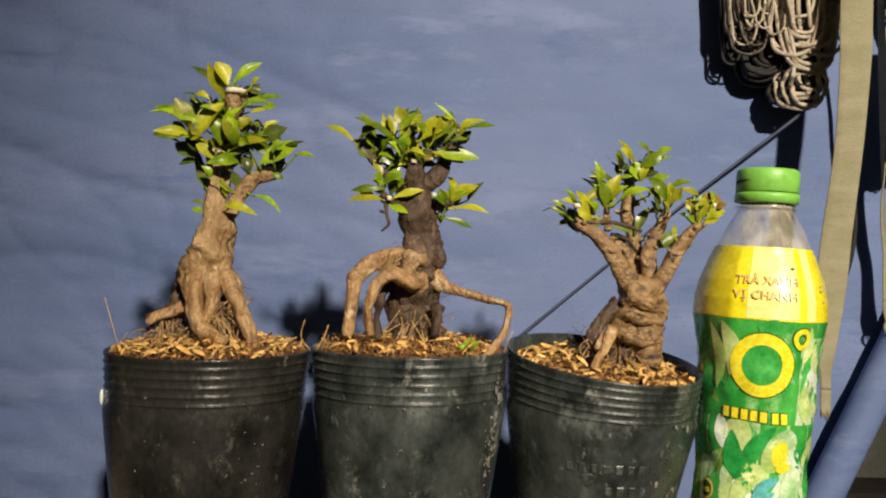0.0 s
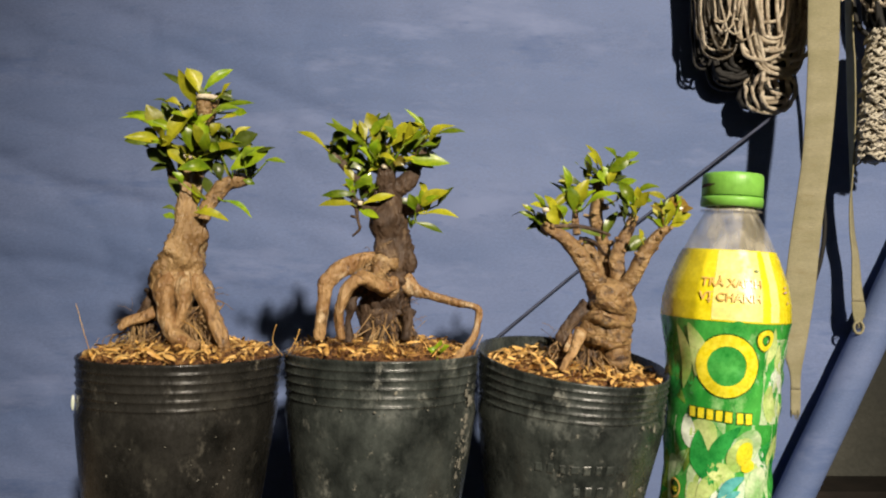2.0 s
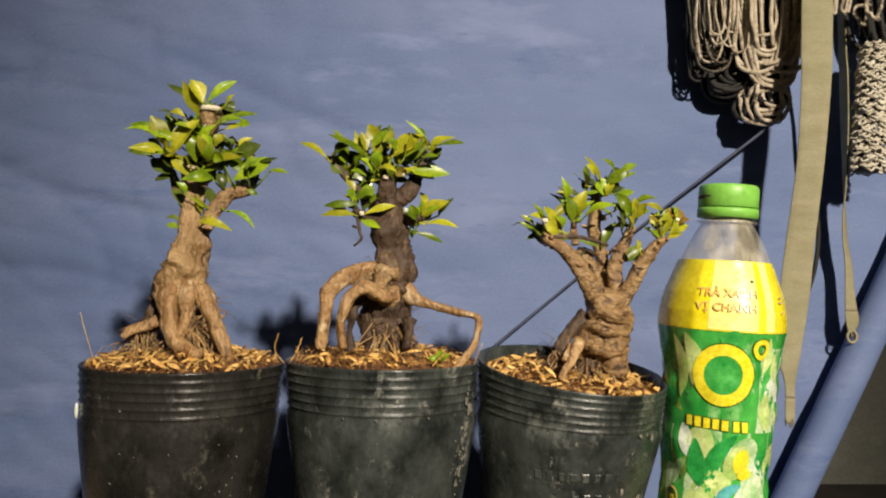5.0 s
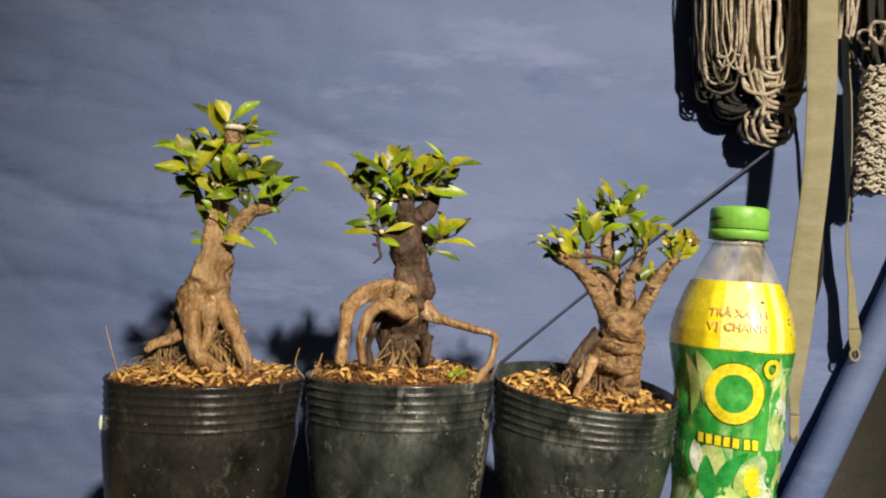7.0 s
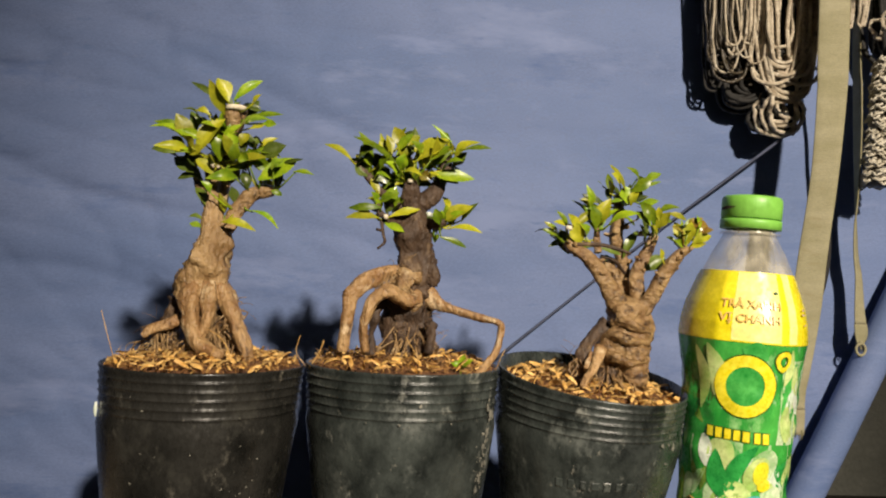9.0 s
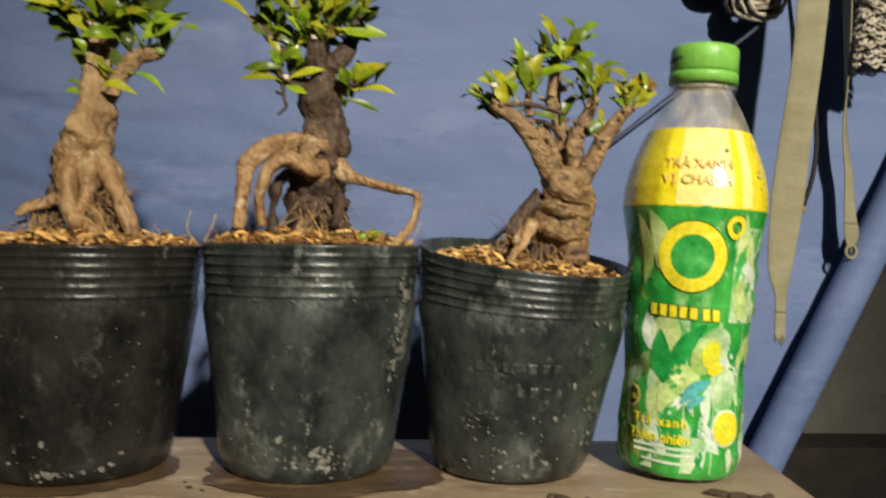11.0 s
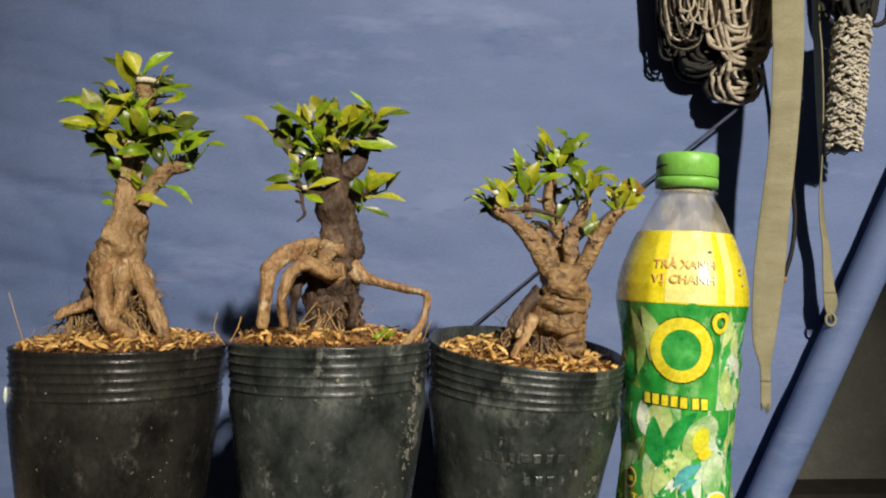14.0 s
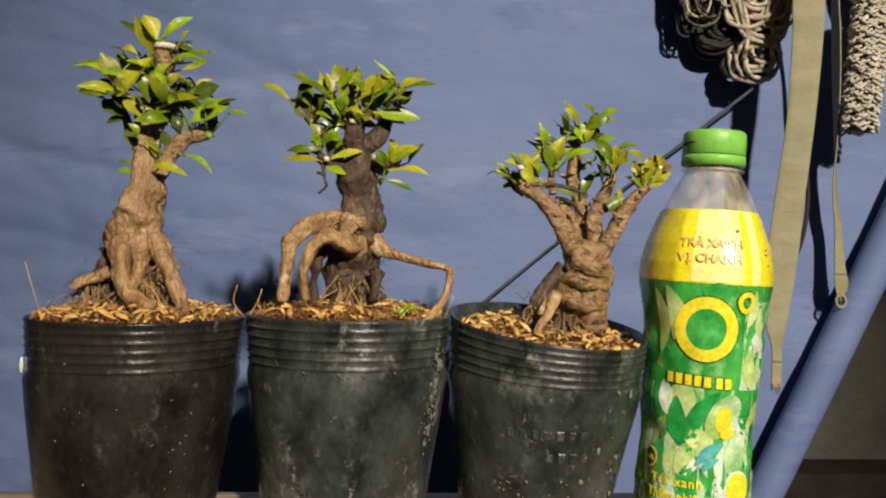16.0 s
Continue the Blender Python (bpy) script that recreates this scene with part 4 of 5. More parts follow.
def embossed():
    """Raised worn marks moulded into a pot's side."""
    rnd = random.Random(9)
    host = [o for o in scene.objects if o.name.startswith("nursery_pot")][2]
    for row, z, a0, n in ((0, 0.058, -30, 8), (1, 0.046, -6, 4)):
        for k in range(n):
            a = a0 + 7.2 * k
            bm = bmesh.new()
            for da, dz, w, h in ((2, 0, rnd.uniform(3.2, 4.6), rnd.uniform(4.4, 5.6)),):
                vs = []
                for lift in (0.0, 0.00035):
                    for sx, sz in ((-1, -1), (1, -1), (1, 1), (-1, 1)):
                        vs.append(bm.verts.new(on_pot(2, radians(a + da + sx * w * 0.55 * (1 - 600 * lift)), z + (dz + sz * h / 2 * (1 - 600 * lift)) / 1000, lift + 0.0001)))
                for f in ((4, 5, 6, 7), (0, 1, 5, 4), (1, 2, 6, 5), (2, 3, 7, 6), (3, 0, 4, 7)):
                    bm.faces.new([vs[j] for j in f])
            part("moulded_bar", bm, POT, host, smooth=False)


embossed()


def stalk(points, r, label="thin dry straw-coloured stalk stuck in the soil", m=HUSK):
    bm = bmesh.new()
    tube(bm, spline([(*q, r * (1 - 0.5 * k / len(points))) for k, q in enumerate(points)], 0.003), 6)
    tagged(part("dry_stalk", bm, m), label, "stalk", "dry stalks in the pots")


stalk([(-0.0018, 0.421, 0.1070), (-0.006, 0.425, 0.1165), (-0.0127, 0.431, 0.1272)], 0.00032)
stalk([(-0.1006, 0.420, 0.1110), (-0.107, 0.423, 0.1230), (-0.1174, 0.430, 0.1285)], 0.00032)
stalk([(-0.1637, 0.432, 0.1080), (-0.168, 0.430, 0.124), (-0.1715, 0.430, 0.1360)], 0.00022, "hair-thin root fibre rising from the soil")
stalk([(-0.0635, 0.436, 0.1090), (-0.058, 0.432, 0.118), (-0.056, 0.431, 0.124)], 0.0003)
stalk([(-0.066, 0.44, 0.1090), (-0.071, 0.437, 0.117), (-0.069, 0.436, 0.126)], 0.00022, "hair-thin root fibre rising from the soil")
stalk([(0.036, 0.436, 0.1090), (0.039, 0.435, 0.117), (0.041, 0.434, 0.122)], 0.00025)
rnd_f = random.Random(77)
for i in (0, 1):
    for _ in range(9):
        a = rnd_f.uniform(-1.5, 1.5)
        q = BENDS[i](a, POTS[i]["rim"] * rnd_f.uniform(0.55, 0.95), POTS[i]["h"]) + Vector((*POTS[i]["at"], -0.002))
        tip = q + Vector((rnd_f.gauss(0, 0.006), rnd_f.gauss(0, 0.003), rnd_f.uniform(0.006, 0.014)))
        stalk([q, q.lerp(tip, 0.5) + Vector((rnd_f.gauss(0, 0.002), 0, 0.001)), tip], 0.00016, "hair-thin root fibre rising from the soil")

sprout = empty("seedling", pose(0.0165, 0.424, 0.1075), "tiny bright green seedling sprouting from the soil", "seedling")
stem = bmesh.new()
tube(stem, [(0, 0, -0.001, 0.0005), (0, 0, 0.003, 0.0005), (0.0004, 0, 0.006, 0.0004)], 6)
part("stem", stem, LEAF, sprout)
rnd_s = random.Random(3)
for tip in ((0.006, -0.003, 0.010), (-0.005, -0.002, 0.008), (0.001, -0.006, 0.007), (0.002, 0.004, 0.012)):
    leaf(sprout, Vector((0.0003, 0, 0.005)), Vector(tip), 0.0042, rnd_s, LEAF)

# ---- the bottle ----
BOTTLE_PROFILE = [(0.0, 0.0261), (0.004, 0.0287), (0.012, 0.0296), (0.027, 0.0298), (0.036, 0.0294), (0.044, 0.0285), (0.052, 0.0278), (0.060, 0.0289), (0.070, 0.0300), (0.085, 0.0306), (0.105, 0.0310), (0.120, 0.0322), (0.131, 0.0336), (0.140, 0.0331), (0.150, 0.0309), (0.168, 0.0244), (0.178, 0.0200), (0.186, 0.0158), (0.190, 0.0138), (0.197, 0.0133)]


def bottle_r(z):
    zs, rs = zip(*BOTTLE_PROFILE)
    return float(np.interp(z, zs, rs))


def sleeve_r(z, a):
    """Radius of the shrunken, dented sleeve at a height and an angle from the front."""
    r = bottle_r(z) + 0.0004
    q = Vector((math.sin(a) * 1.6, math.cos(a) * 1.6, z * 45))
    soft = max(0.0, min(1.0, (0.128 - z) / 0.02))
    r += soft * (0.0013 * noise.noise(q) + 0.0011 * noise.noise(q * 2.3) - 0.0012 * max(0, noise.noise(Vector((math.sin(a) * 3, math.cos(a) * 3, z * 30 + 9)))))
    off = (a + math.pi / 6) % (math.pi / 3) - math.pi / 6
    r *= 1 + (1 - soft) * 0.35 * min(1.0, (0.170 - z) / 0.006) * (0.945 / math.cos(off) - 1)
    return r


def wrap(s, z, lift=0.0004):
    a = s / 0.0328
    r = sleeve_r(z, a) + lift
    return Vector((r * math.sin(a), -r * math.cos(a), z))


def blob(s0, z0, rs, rz, turn=0.0, inner=0.0, lift=0.0004, squeeze=0.0):
    """An ellipse or ring laid on the sleeve, millimetres along and up it."""
    bm = bmesh.new()
    rows = []
    for k in range(6):
        f = inner + (1 - inner) * k / 5
        row = []
        for i in range(40):
            a = 2 * math.pi * i / 40
            x, y = rs * f * math.cos(a), rz * f * math.sin(a)
            x *= 1 + squeeze * math.sin(a)
            c, sn = math.cos(radians(turn)), math.sin(radians(turn))
            row.append(bm.verts.new(wrap((s0 + x * c - y * sn) / 1000, (z0 + x * sn + y * c) / 1000, lift)))
        rows.append(row)
    for a, b in zip(rows, rows[1:]):
        for i in range(40):
            bm.faces.new((a[i], a[(i + 1) % 40], b[(i + 1) % 40], b[i]))
    if inner == 0:
        bmesh.ops.remove_doubles(bm, verts=bm.verts, dist=0.00001)
    return bm


def blade(s0, z0, s1, z1, w, lift=0.0005):
    """A pointed leaf printed on the sleeve."""
    bm = bmesh.new()
    d = Vector((s1 - s0, z1 - z0))
    side = Vector((-d.y, d.x)).normalized()
    rows = []
    for k in range(15):
        t = k / 14
        c = Vector((s0, z0)) + d * t + side * 0.12 * d.length * math.sin(math.pi * t)
        h = w * math.sin(math.pi * (0.02 + 0.98 * t)) ** 0.8
        rows.append([bm.verts.new(wrap(*((c + side * h * e) / 1000), lift)) for e in (-0.5, -0.2, 0.2, 0.5)])
    for a, b in zip(rows, rows[1:]):
        for i in range(3):
            bm.faces.new((a[i], a[i + 1], b[i + 1], b[i]))
    return bm


def bar(s0, s1, z0, z1, lift=0.0006, rows_n=2):
    bm = bmesh.new()
    rows = [[bm.verts.new(wrap((s0 + (s1 - s0) * i / 6) / 1000, z / 1000, lift)) for i in range(7)] for z in np.linspace(z0, z1, rows_n + 1)]
    for a, b in zip(rows, rows[1:]):
        for i in range(6):
            bm.faces.new((a[i], a[i + 1], b[i + 1], b[i]))
    return bm


def lettering(text, s0, z0, size, spacing=1.0, slant=0.0, heavy=0.0, lift=0.0007):
    """Words laid on the sleeve in the built-in font; size in millimetres."""
    cu = bpy.data.curves.new("words", "FONT")
    cu.body, cu.size, cu.space_character, cu.shear, cu.offset = text, size, spacing, slant, heavy
    cu.resolution_u = 3
    ob = bpy.data.objects.new("words", cu)
    scene.collection.objects.link(ob)
    me = bpy.data.meshes.new_from_object(ob.evaluated_get(bpy.context.evaluated_depsgraph_get()))
    bpy.data.objects.remove(ob)
    bm = bmesh.new()
    bm.from_mesh(me)
    bpy.data.meshes.remove(me)
    for v in bm.verts:
        v.co = wrap((s0 + v.co.x) / 1000, (z0 + v.co.y) / 1000, lift)
    return bm


def bottle():
    thing = empty("drink_bottle", pose(0.1722, 0.449, 0.0012, 0, 2.7, -16), "green and yellow sleeved plastic tea bottle with a green cap", "bottle")
    outer = [(r - (0.0022 if z < 0.16 else 0.0), z) for z, r in BOTTLE_PROFILE]
    part("body", lathe([(0.001, 0.003), (0.02, 0.003), *outer], 64), PET, thing, "clear empty plastic bottle body")

    def sleeve(name, z0, z1, m, label):
        def shape(a, r, z):
            r = sleeve_r(z, a if a < math.pi else a - 2 * math.pi)
            return Vector((r * math.sin(a), -r * math.cos(a), z))
        ob = part(name, lathe([(0, z0 + (z1 - z0) * k / 70) for k in range(71)], 120, shape), m, thing, label)
        return ob
    top = sleeve("yellow_sleeve", 0.1302, 0.168, YELLOW, "glossy yellow upper sleeve")
    low = sleeve("green_sleeve", 0.002, 0.130, GREEN, "glossy green and white patterned sleeve, dented")
    cap_prof = [(0.0005, 0.2112), (0.012, 0.2112), (0.0153, 0.2107), (0.0162, 0.2094), (0.0164, 0.2065), (0.0164, 0.1985)]
    cap_prof += [(0.0161, 0.1982), (0.013, 0.1982)]

    def ribs(a, r, z):
        if 0.199 < z < 0.208:
            r += 0.00004 * math.cos(60 * a)
        return Vector((r * math.sin(a), -r * math.cos(a), z))
    part("cap", lathe(cap_prof, 240, ribs), CAP, thing, "bright green screw cap")
    part("cap_band", lathe([(0.0135, 0.1976), (0.0165, 0.1976), (0.0167, 0.196), (0.0166, 0.1925), (0.0155, 0.1922), (0.0135, 0.1922)], 64), CAP, thing, "green tamper band")
    bm = bmesh.new()
    rows = []
    for k in range(11):
        a, f = radians(-84 + 4.6 * k), math.sin(math.pi * (0.06 + 0.9 * k / 10))
        rows.append([bm.verts.new((0.01668 * math.sin(a), -0.01668 * math.cos(a), 0.2030 + 0.0001 * k + e * 0.0013 * f * (1 - 0.05 * k))) for e in (-1, 1)])
    for a, b in zip(rows, rows[1:]):
        bm.faces.new((a[0], b[0], b[1], a[1]))
    # narrow dark brown mark round the cap's left side
    part("smudge", bm, MUD_BROWN, thing, "dark curved mark on the cap's side")
    part("neck_ring", lathe([(0.0136, 0.1905), (0.0166, 0.1903), (0.0166, 0.1893), (0.0136, 0.189)], 64), PET, thing)
    art = [
        ("print_leaf", blade(-22, 128, -17, 100, 9), INK_PALE), ("print_leaf", blade(-30, 126, -25, 92, 8), INK_PALE),
        ("print_leaf", blade(-4, 126.5, 10, 122, 10, 0.0003), INK_GREEN), ("print_leaf", blade(24, 128, 21, 108, 6), INK_PALE),
        ("print_patch", blob(26, 88, 5, 10, 10, lift=0.0002), INK_PALE), ("print_patch", blob(22, 44, 7, 11, -25, lift=0.0003), INK_MINT),
        ("print_patch", blob(-12, 68, 8, 10, 20, lift=0.0002), INK_PALE), ("print_patch", blob(-21, 70, 4, 9, 10, lift=0.0002), INK_WHITE),
        ("print_patch", blob(-10, 70, 6, 8, 0, lift=0.00025), INK_PALE),
        ("print_leaf", blade(-5, 44, -15, 72, 12), INK_DEEP), ("print_leaf", blade(-7, 44, 9, 77, 9), INK_DEEP),
        ("print_lemon", blob(13, 64, 8.6, 11.5, -35, lift=0.0004), INK_MINT), ("print_lemon", blob(10, 61, 7.5, 10, -35, lift=0.0006), INK_PALE),
        ("print_lemon", blob(12.5, 61.5, 5.6, 6.6, -20, lift=0.0008), INK_LEMON), ("print_lemon", blob(15, 55, 4.5, 3.4, 10, lift=0.001), INK_YELLOW),
        ("print_lemon", blob(-1, 51, 8, 5, -10, lift=0.0005), INK_PALE), ("print_lemon", blade(-13, 33, 2, 50, 9, 0.0005), INK_PALE),
        ("print_leaf", blade(-2, 38, 14, 49, 6, 0.0008), INK_TEAL), ("print_leaf", blade(1, 35, 11, 42, 4, 0.0009), INK_TEAL),
        ("ring_outline", blob(-1, 107, 16.6, 17.2, 0, 0.55, 0.0004), INK_DARK), ("ring_field", blob(-1, 107, 10.6, 11.0, 0, 0, 0.0005), INK_GREEN),
        ("ring", blob(-1, 107, 15.9, 16.5, 0, 0.63, 0.0007), INK_YELLOW),
        ("small_ring_outline", blob(18.6, 121.5, 5.6, 6.2, 0, 0.35, 0.0004, 0.15), INK_DARK), ("small_ring", blob(18.6, 121.5, 5.0, 5.6, 0, 0.52, 0.0007, 0.15), INK_YELLOW),
        ("badge_outline", blob(23, 27, 9, 9, 0, 0, 0.0005), INK_WHITE), ("badge_ring", blob(23, 27, 8, 8, 0, 0.55, 0.0008), INK_YELLOW), ("badge_field", blob(23, 27, 4.6, 4.6, 0, 0, 0.0009), INK_LEMON),
        ("round_mark", blob(-29, 38, 5.4, 5.4, 0, 0.82, 0.0006), INK_ORANGE), ("round_field", blob(-29, 38, 4.2, 4.2, 0, 0, 0.0005), INK_DARK),
    ]
    for k in range(7):
        s0 = -20 + 4.9 * k + (1.2 if k > 4 else 0)
        art.append(("name_bar_edge", bar(s0 - 0.4, s0 + 4.0, 78.0 - 0.18 * k, 84.4 - 0.18 * k, 0.0005), INK_DARK))
        art.append(("name_bar", bar(s0, s0 + 3.5, 78.5 - 0.18 * k, 83.9 - 0.18 * k, 0.0008), INK_YELLOW))
    for k, z in enumerate((15.5, 12.6, 8.6)):
        art.append(("small_print_bar", bar(-25 + 4 * (k == 2), 6 - 5 * (k == 2), z, z + 1.4, 0.0006), INK_WHITE))
    for name, bm, m in art:
        part(name, bm, m, low)
    # glare on the yellow facets, laid on as a paler patch
    part("print_patch", bar(-10, 27, 131.0, 167.6, 0.00015, 18), PAINTED_GLARE, top)
    for k, (sa, sb, z) in enumerate(((33, 36, 149), (32, 36, 146.5), (34, 36, 141))):
        part("side_print_bar", bar(sa, sb, z, z + 0.8, 0.0012), INK_PLUM, top)
    part("small_mark", blob(13, 157.5, 1.1, 0.5, -20, lift=0.0012), INK_DARK, top)
    rnd = random.Random(12)
    part("print_field", bar(-46, 46, 5, 77, 0.00008, 36), INK_MINT, low)
    part("print_field", bar(20, 46, 77, 122, 0.00008, 22), INK_MINT, low)
    # pale shapes on the right also carry the sleeve's white glare in their colour
    for k in range(84):
        if k < 16:
            s0, z0, m = rnd.uniform(-44, -20), rnd.uniform(84, 108), rnd.choice((INK_OLIVE, INK_DARK, INK_DEEP))
        elif k < 28:
            s0, z0, m = rnd.uniform(22, 44), rnd.uniform(80, 105), rnd.choice((INK_WHITE, INK_PALE, INK_GREEN))
        else:
            s0, z0, m = rnd.uniform(-46, 46), rnd.uniform(5, 58), rnd.choice((INK_PALE, INK_GREEN, INK_WHITE, INK_MINT, INK_DEEP))
            if s0 < -18:
                m = rnd.choice((INK_DEEP, INK_GREEN, INK_OLIVE, INK_MINT))
        an, ln = rnd.uniform(0.9, 2.2), rnd.uniform(12, 24)
        z1 = max(4, min(127 if k < 28 else 74, z0 + ln * math.sin(an)))
        part("print_shape", blade(s0, z0, s0 + ln * math.cos(an), z1, rnd.uniform(4, 10), 0.00012 + 0.000001 * k), m, low)
    for words, s, z, size, sp, m, host in (
            ("TR\u00c0 XANH", -16.5, 148.6, 6.2, 1.02, INK_ORANGE, top), ("V\u1eca CHANH", -16.5, 141.0, 6.2, 1.02, INK_ORANGE, top),
            ("Tr\u00e0 xanh", -26, 26.2, 6.6, 1.18, INK_YELLOW, low), ("Thi\u00ean nhi\u00ean", -28, 18.6, 6.8, 0.98, INK_YELLOW, low),
            ("100%", -32.6, 36.6, 3.4, 0.95, INK_YELLOW, low)):
        part("lettering", lettering(words, s, z, size, sp, 0.0, 0.02 * size, 0.0011 if host is top else 0.0009), m, host, smooth=False)


bottle()


# ---- straps ----
def webbing(run):
    """A flat band through (x, y, z, width, turn) rows; turn in degrees about its run."""
    thing = bmesh.new()
    rows = []
    for x, y, z, w, turn in run:
        c, s = math.cos(radians(turn)), math.sin(radians(turn))
        row = []
        for e in (-1, -0.94, -0.5, 0, 0.5, 0.94, 1):
            th = 0.0007 if abs(e) < 1 else 0.0002
            row.append((Vector((x + w / 2 * e * c + th * s, y + w / 2 * e * s - th * c, z)), Vector((x + w / 2 * e * c - th * s, y + w / 2 * e * s + th * c, z))))
        rows.append([thing.verts.new(a) for a, _ in row] + [thing.verts.new(b) for _, b in reversed(row)])
    for a, b in zip(rows, rows[1:]):
        for i in range(14):
            thing.faces.new((a[i], a[(i + 1) % 14], b[(i + 1) % 14], b[i]))
    thing.faces.new(rows[0])
    thing.faces.new(rows[-1])
    return thing


def strap(points, label):
    thing = empty("webbing_strap", pose(0, 0, 0), label, "strap", "hanging straps")
    run = spline(points, 0.003)
    cut = next(i for i, q in enumerate(run) if q[2] < points[-1][2] + 0.02)
    part("webbing", webbing(run[:cut + 1]), WEB, thing)
    part("frayed_end", webbing([q * (1, 1, 1, 1.06, 1) for q in run[cut:]]), WEB, thing)
    rnd = random.Random(len(label))
    bm = bmesh.new()
    x, y, z = run[-1][:3]
    for _ in range(14):
        a = (x + rnd.gauss(0, 0.0018), y + rnd.gauss(0, 0.0008), z + 0.004)
        b = (a[0] + rnd.gauss(0, 0.001), a[1] + rnd.gauss(0, 0.001), z - rnd.uniform(0.001, 0.006))
        tube(bm, [(*a, 0.0004), (*b, 0.0002)], 5)
    part("loose_threads", bm, WEB, thing)
    if "looped" in label:
        bm = bmesh.new()
        tube(bm, [(x + 0.0042 * math.sin(k * 0.52), y - 0.001, z - 0.003 + 0.0052 * math.cos(k * 0.52), 0.0012) for k in range(13)], 8)
        part("end_loop", bm, WEB, thing, "small frayed loop at the strap's end")


strap([(0.3330, 0.632, 0.640, 0.0246, -8), (0.3272, 0.626, 0.367, 0.0246, -8), (0.3263, 0.625, 0.322, 0.0236, -8), (0.3217, 0.625, 0.254, 0.0210, -14), (0.3128, 0.624, 0.188, 0.0222, -12), (0.3071, 0.622, 0.143, 0.0232, -6), (0.3022, 0.620, 0.0995, 0.0176, -4), (0.3029, 0.620, 0.078, 0.0090, 2), (0.3031, 0.620, 0.060, 0.0078, 2), (0.3029, 0.620, 0.046, 0.0074, 2)], "frayed khaki webbing strap hanging against the tarpaulin")
strap([(0.3745, 0.684, 0.640, 0.0200, 72), (0.3767, 0.678, 0.385, 0.0200, 76), (0.3774, 0.676, 0.336, 0.0195, 80), (0.3779, 0.675, 0.288, 0.0190, 78), (0.3779, 0.675, 0.239, 0.0175, 66), (0.3775, 0.675, 0.215, 0.0160, 54), (0.3786, 0.675, 0.191, 0.0130, 46), (0.3813, 0.675, 0.172, 0.0110, 34), (0.3828, 0.675, 0.143, 0.0115, 18), (0.3842, 0.674, 0.124, 0.0132, 14), (0.3828, 0.673, 0.1137, 0.0060, 20)], "twisted khaki webbing strap with a looped end")


# ---- cords ----
def loop(bm, cx, cy, top, bottom, w, r, rnd, lobes=3, tilt=0.0):
    """One hanging turn of cord."""
    pts = []
    n = 22
    h = (top - bottom) / 2
    for k in range(n + 1):
        a = 2 * math.pi * k / n
        x = w / 2 * math.copysign(abs(math.sin(a)) ** 0.5, math.sin(a))
        z = h * math.cos(a)
        pts.append((cx + x + tilt * z + rnd.gauss(0, 0.0005), cy + 0.004 * math.sin(a * 2 + w * 300) + rnd.gauss(0, 0.0008), (top + bottom) / 2 + z + rnd.gauss(0, 0.0005), r))
    pts[-1] = pts[0]
    tube(bm, spline(pts, 0.0016), 10, 0, lobes, 1400, lobe=0.15)


def hank(label, m, spec, seed):
    """A hank of cord: each turn is a strand of its own."""
    rnd = random.Random(seed)
    thing = empty("cord_hank", pose(0, 0, 0), label, "rope", "hanging cord hanks")
    for cx, cy, top, bottom, w, r, count, spread in spec:
        for _ in range(count):
            bm = bmesh.new()
            f = rnd.random()
            loop(bm, cx + rnd.gauss(0, spread * 0.3), cy + rnd.uniform(-0.008, 0.008), top + rnd.gauss(0, 0.01), bottom + f * spread * 1.6, w * (1 - 0.55 * f), r * rnd.uniform(0.85, 1.1), rnd, tilt=rnd.gauss(0, 0.02))
            part("strand", bm, m, thing)
    return thing


hank("thick pale braided cord coiled in a hanging hank", ROPE, [(0.3056, 0.666, 0.5167, 0.3213, 0.0554, 0.00169, 18, 0.0226), (0.3068, 0.662, 0.4338, 0.3331, 0.0409, 0.00164, 5, 0.0225)], 5)
hank("small coil of pale braided cord", ROPE, [(0.3085, 0.668, 0.3247, 0.2902, 0.0355, 0.00178, 7, 0.0094)], 8)
hank("dirty brown thin cord hank", ROPE_DARK, [(0.267, 0.676, 0.5165, 0.3336, 0.041, 0.00113, 26, 0.0225)], 11)
hank("few pale strands of thin cord", ROPE, [(0.2589, 0.668, 0.5166, 0.3428, 0.0287, 0.00092, 6, 0.0164), (0.2733, 0.666, 0.5167, 0.348, 0.0205, 0.00092, 5, 0.0205)], 14)
# the last row's black turns are added to thicken the small coil's shadow
hank("black net cord hank, with turns added to fill the small coil's shadow", BLACK, [(0.2772, 0.683, 0.5136, 0.3135, 0.0470, 0.00224, 24, 0.0203), (0.3032, 0.683, 0.5136, 0.3138, 0.0508, 0.00244, 20, 0.0122), (0.2525, 0.686, 0.5298, 0.3300, 0.0190, 0.00130, 6, 0.006), (0.3056, 0.677, 0.3386, 0.2952, 0.0372, 0.00227, 12, 0.0083)], 17)
hank("black cord bundle beside the netting", BLACK, [(0.4065, 0.676, 0.5275, 0.3525, 0.04, 0.0024, 14, 0.02)], 19)
hank("small ring of pale cord", ROPE, [(0.38, 0.645, 0.3995, 0.3685, 0.024, 0.0015, 2, 0.004), (0.3615, 0.646, 0.5075, 0.3695, 0.014, 0.0013, 3, 0.01)], 23)


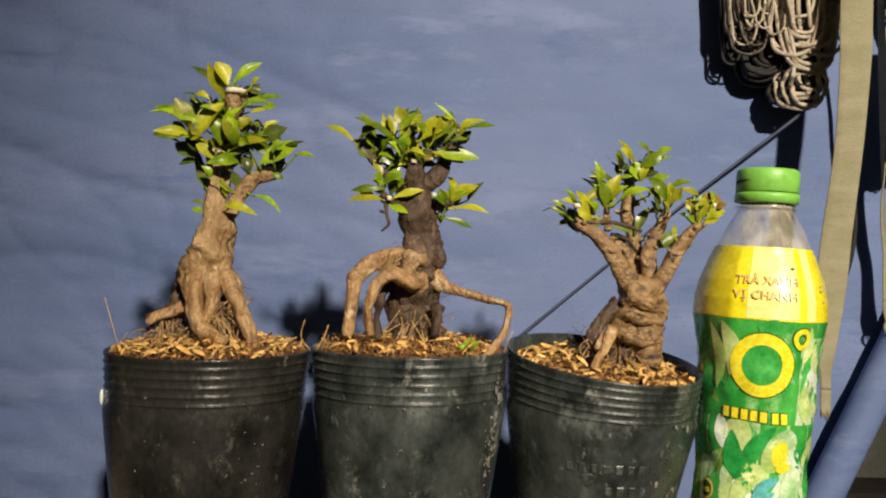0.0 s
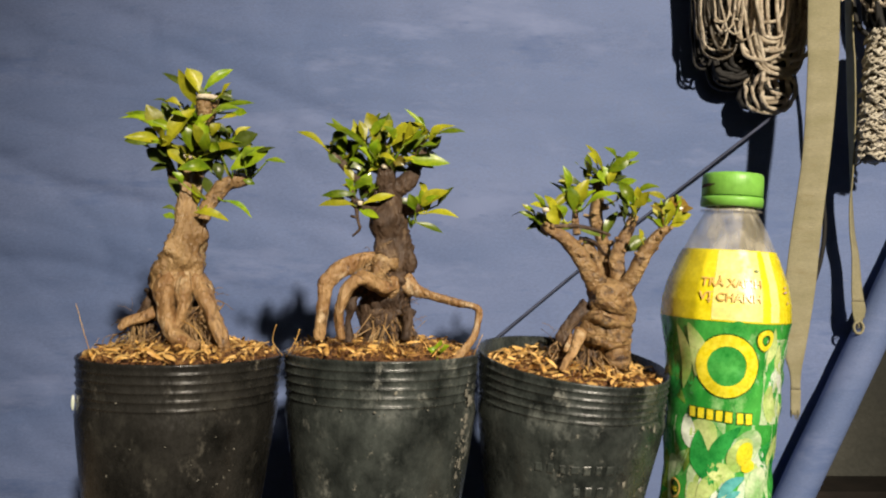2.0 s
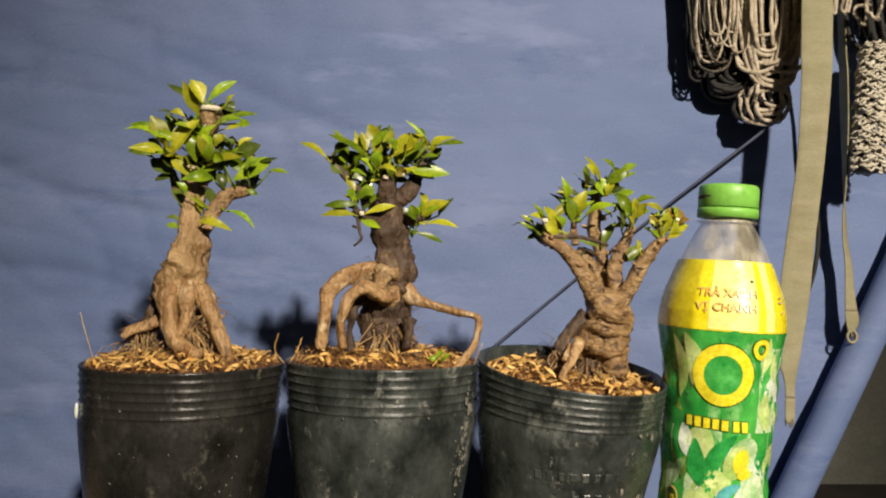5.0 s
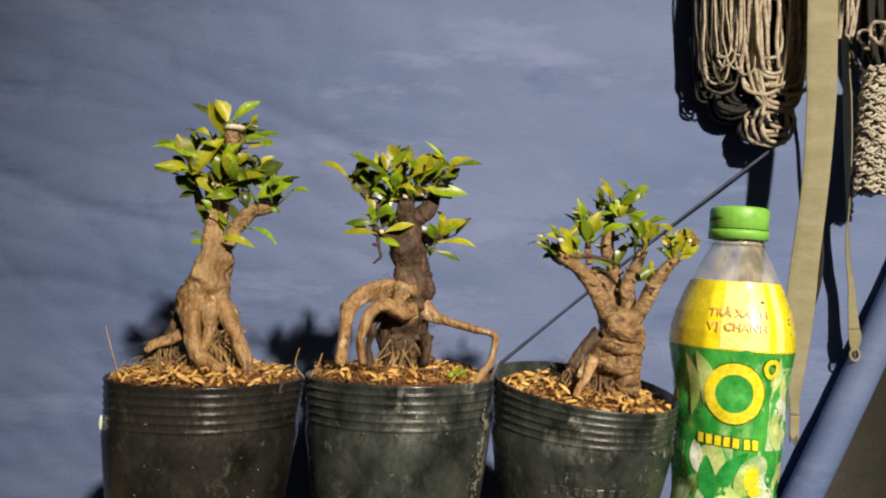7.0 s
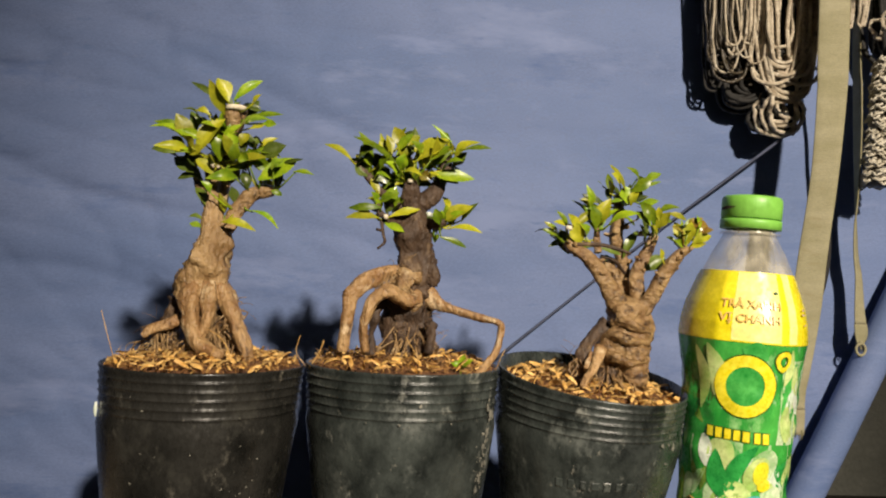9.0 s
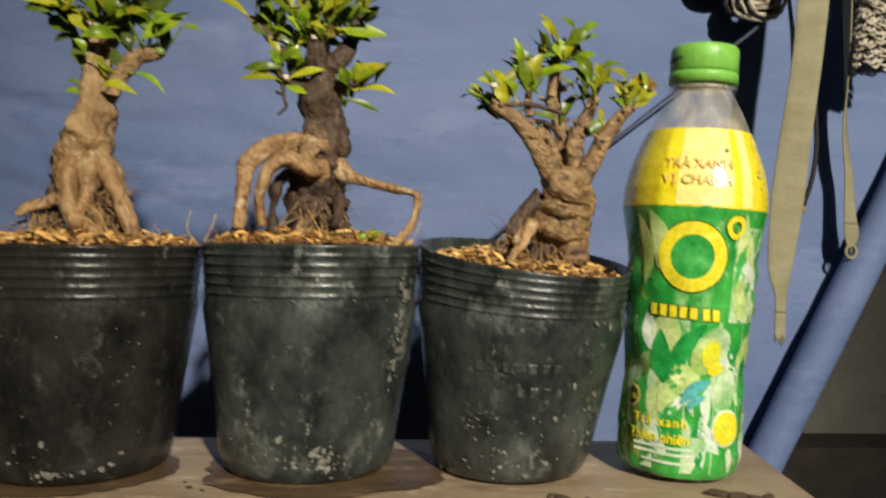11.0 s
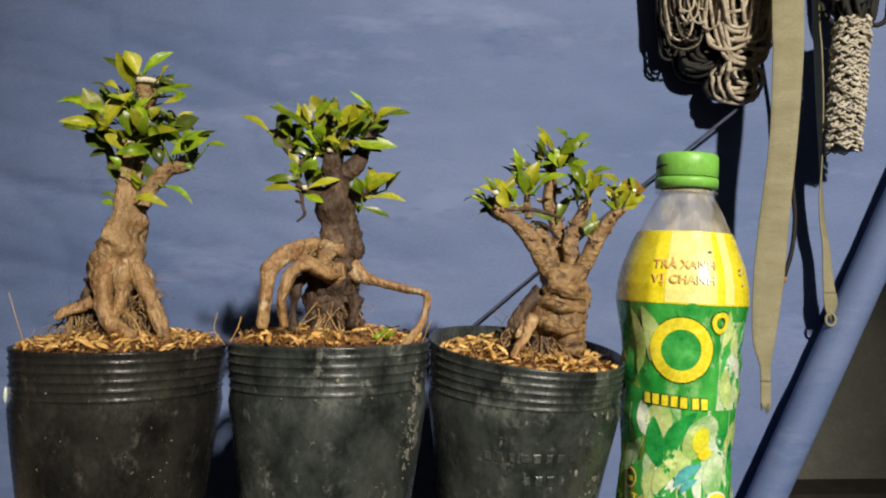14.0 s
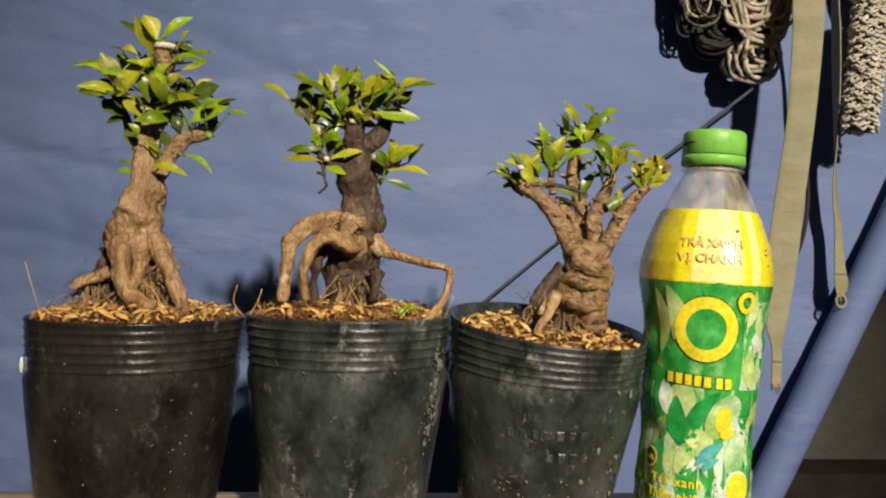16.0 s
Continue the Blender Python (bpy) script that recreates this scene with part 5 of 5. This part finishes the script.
def net_roll():
    """A rolled pale net: knots and loops over a lumpy core."""
    rnd = random.Random(31)
    thing = empty("net_roll", pose(0, 0, 0), "rolled pale grey knotted fishing net hanging down", "net")
    a, b = Vector((0.4010, 0.664, 0.362)), Vector((0.3885, 0.660, 0.2515))
    core = bmesh.new()
    tube(core, spline([(*a.lerp(b, t), 0.0105) for t in np.linspace(0, 1, 12)], 0.004), 16, 0.25)
    part("core", core, ROPE_DARK, thing)
    bm = bmesh.new()
    for k in range(45):
        c = a.lerp(b, (k + 0.5) / 45)
        for j in range(13):
            an = 2 * math.pi * (j + 0.5 * (k % 2)) / 13 + rnd.gauss(0, 0.25)
            o = Vector((math.cos(an), math.sin(an), 0))
            t = Vector((-math.sin(an), math.cos(an), 0))
            q = c + o * (0.0112 + rnd.gauss(0, 0.0012)) + Vector((0, 0, rnd.gauss(0, 0.0014)))
            pts = []
            for i in range(7):
                e = i / 6 - 0.5
                pts.append((*(q + t * rnd.uniform(0.005, 0.0085) * e + o * 0.0022 * math.cos(math.pi * e) + Vector((0, 0, 0.005 * abs(e) * rnd.uniform(0.6, 1.4) - 0.002))), 0.00105 * rnd.uniform(0.8, 1.2)))
            tube(bm, pts, 6, 0)
    part("netting", bm, NET, thing)


net_roll()


def shadow_line_and_cord():
    """A slate strand drawn for the slanting shadow line on the tarpaulin, and a loose cord end."""
    bm = bmesh.new()
    pts = [(z * 1.19 - 0.0349 + 0.004 * math.sin(3.14 * (z - 0.29) / 0.3), 0.6905 - 0.014 * max(0.0, (z - 0.2) / 0.09), z, 0.0017 if z > 0.25 else 0.0014) for z in (0.290, 0.262, 0.222, 0.180, 0.140, 0.100, 0.060, 0.020, -0.010)]
    tube(bm, spline([(x, y, z, r * (0.95 if z < 0.13 else 0.75)) for x, y, z, r in pts], 0.004), 8)
    tagged(part("dark_cord", bm, SHADOW_SLATE), "thin slate strand standing for a shadow line slanting across the tarpaulin", "cord")
    bm = bmesh.new()
    tail = [(0.3421, 0.678, 0.4175), (0.3510, 0.682, 0.2986), (0.3552, 0.684, 0.2481), (0.3581, 0.684, 0.2174), (0.3593, 0.684, 0.1946), (0.3560, 0.684, 0.1678), (0.3489, 0.684, 0.1450)]
    tube(bm, spline([(*q, 0.0019) for q in tail], 0.004), 8)
    cord = tagged(part("dark_cord", bm, BLACK), "loose dark cord end hanging behind the khaki strap", "cord")
    bm = bmesh.new()
    tube(bm, [(0.3494, 0.684, 0.1462, 0.0022), (0.3489, 0.684, 0.1445, 0.0024), (0.3480, 0.684, 0.1415, 0.0018)], 10)
    part("burnt_end", bm, CHAFF, cord, "reddish melted cord end")


shadow_line_and_cord()


# ---- litter on the bench ----
def crumb(x, y, size, seed, m=DARKWOOD, long=1.0, turn=0.0, label="crumb of dark dried mud on the bench"):
    bm = bmesh.new()
    bmesh.ops.create_icosphere(bm, subdivisions=2, radius=size)
    for v in bm.verts:
        v.co *= 1 + 0.5 * noise.noise(v.co * (1.3 / size) + Vector((seed, 0, 0)))
        v.co.x *= long
        v.co.z = max(v.co.z * 0.55, -0.3 * size)
    ob = tagged(part("dirt_crumb", bm, m), label, "dirt", "dirt crumbs on the bench")
    ob.matrix_world = pose(x, y, 0.3 * size - 0.0002, 0, 0, turn)


for x, y, s, lng, turn in ((0.178, 0.408, 0.0030, 2.0, -20), (0.186, 0.406, 0.0026, 2.2, 10), (0.193, 0.403, 0.0022, 2.0, -50), (0.200, 0.405, 0.0020, 1.5, 10), (0.106, 0.400, 0.0026, 1.5, -40), (0.102, 0.404, 0.0018, 2.0, 20), (0.034, 0.424, 0.0016, 1.4, 0), (0.037, 0.418, 0.0012, 1.6, 40), (-0.062, 0.414, 0.0011, 1.5, 0), (-0.055, 0.410, 0.0009, 1.2, 0), (0.117, 0.402, 0.0009, 1.0, 0), (-0.066, 0.422, 0.0008, 1.0, 0)):
    crumb(x, y, s, x * 90, MUD_BROWN, lng, turn)
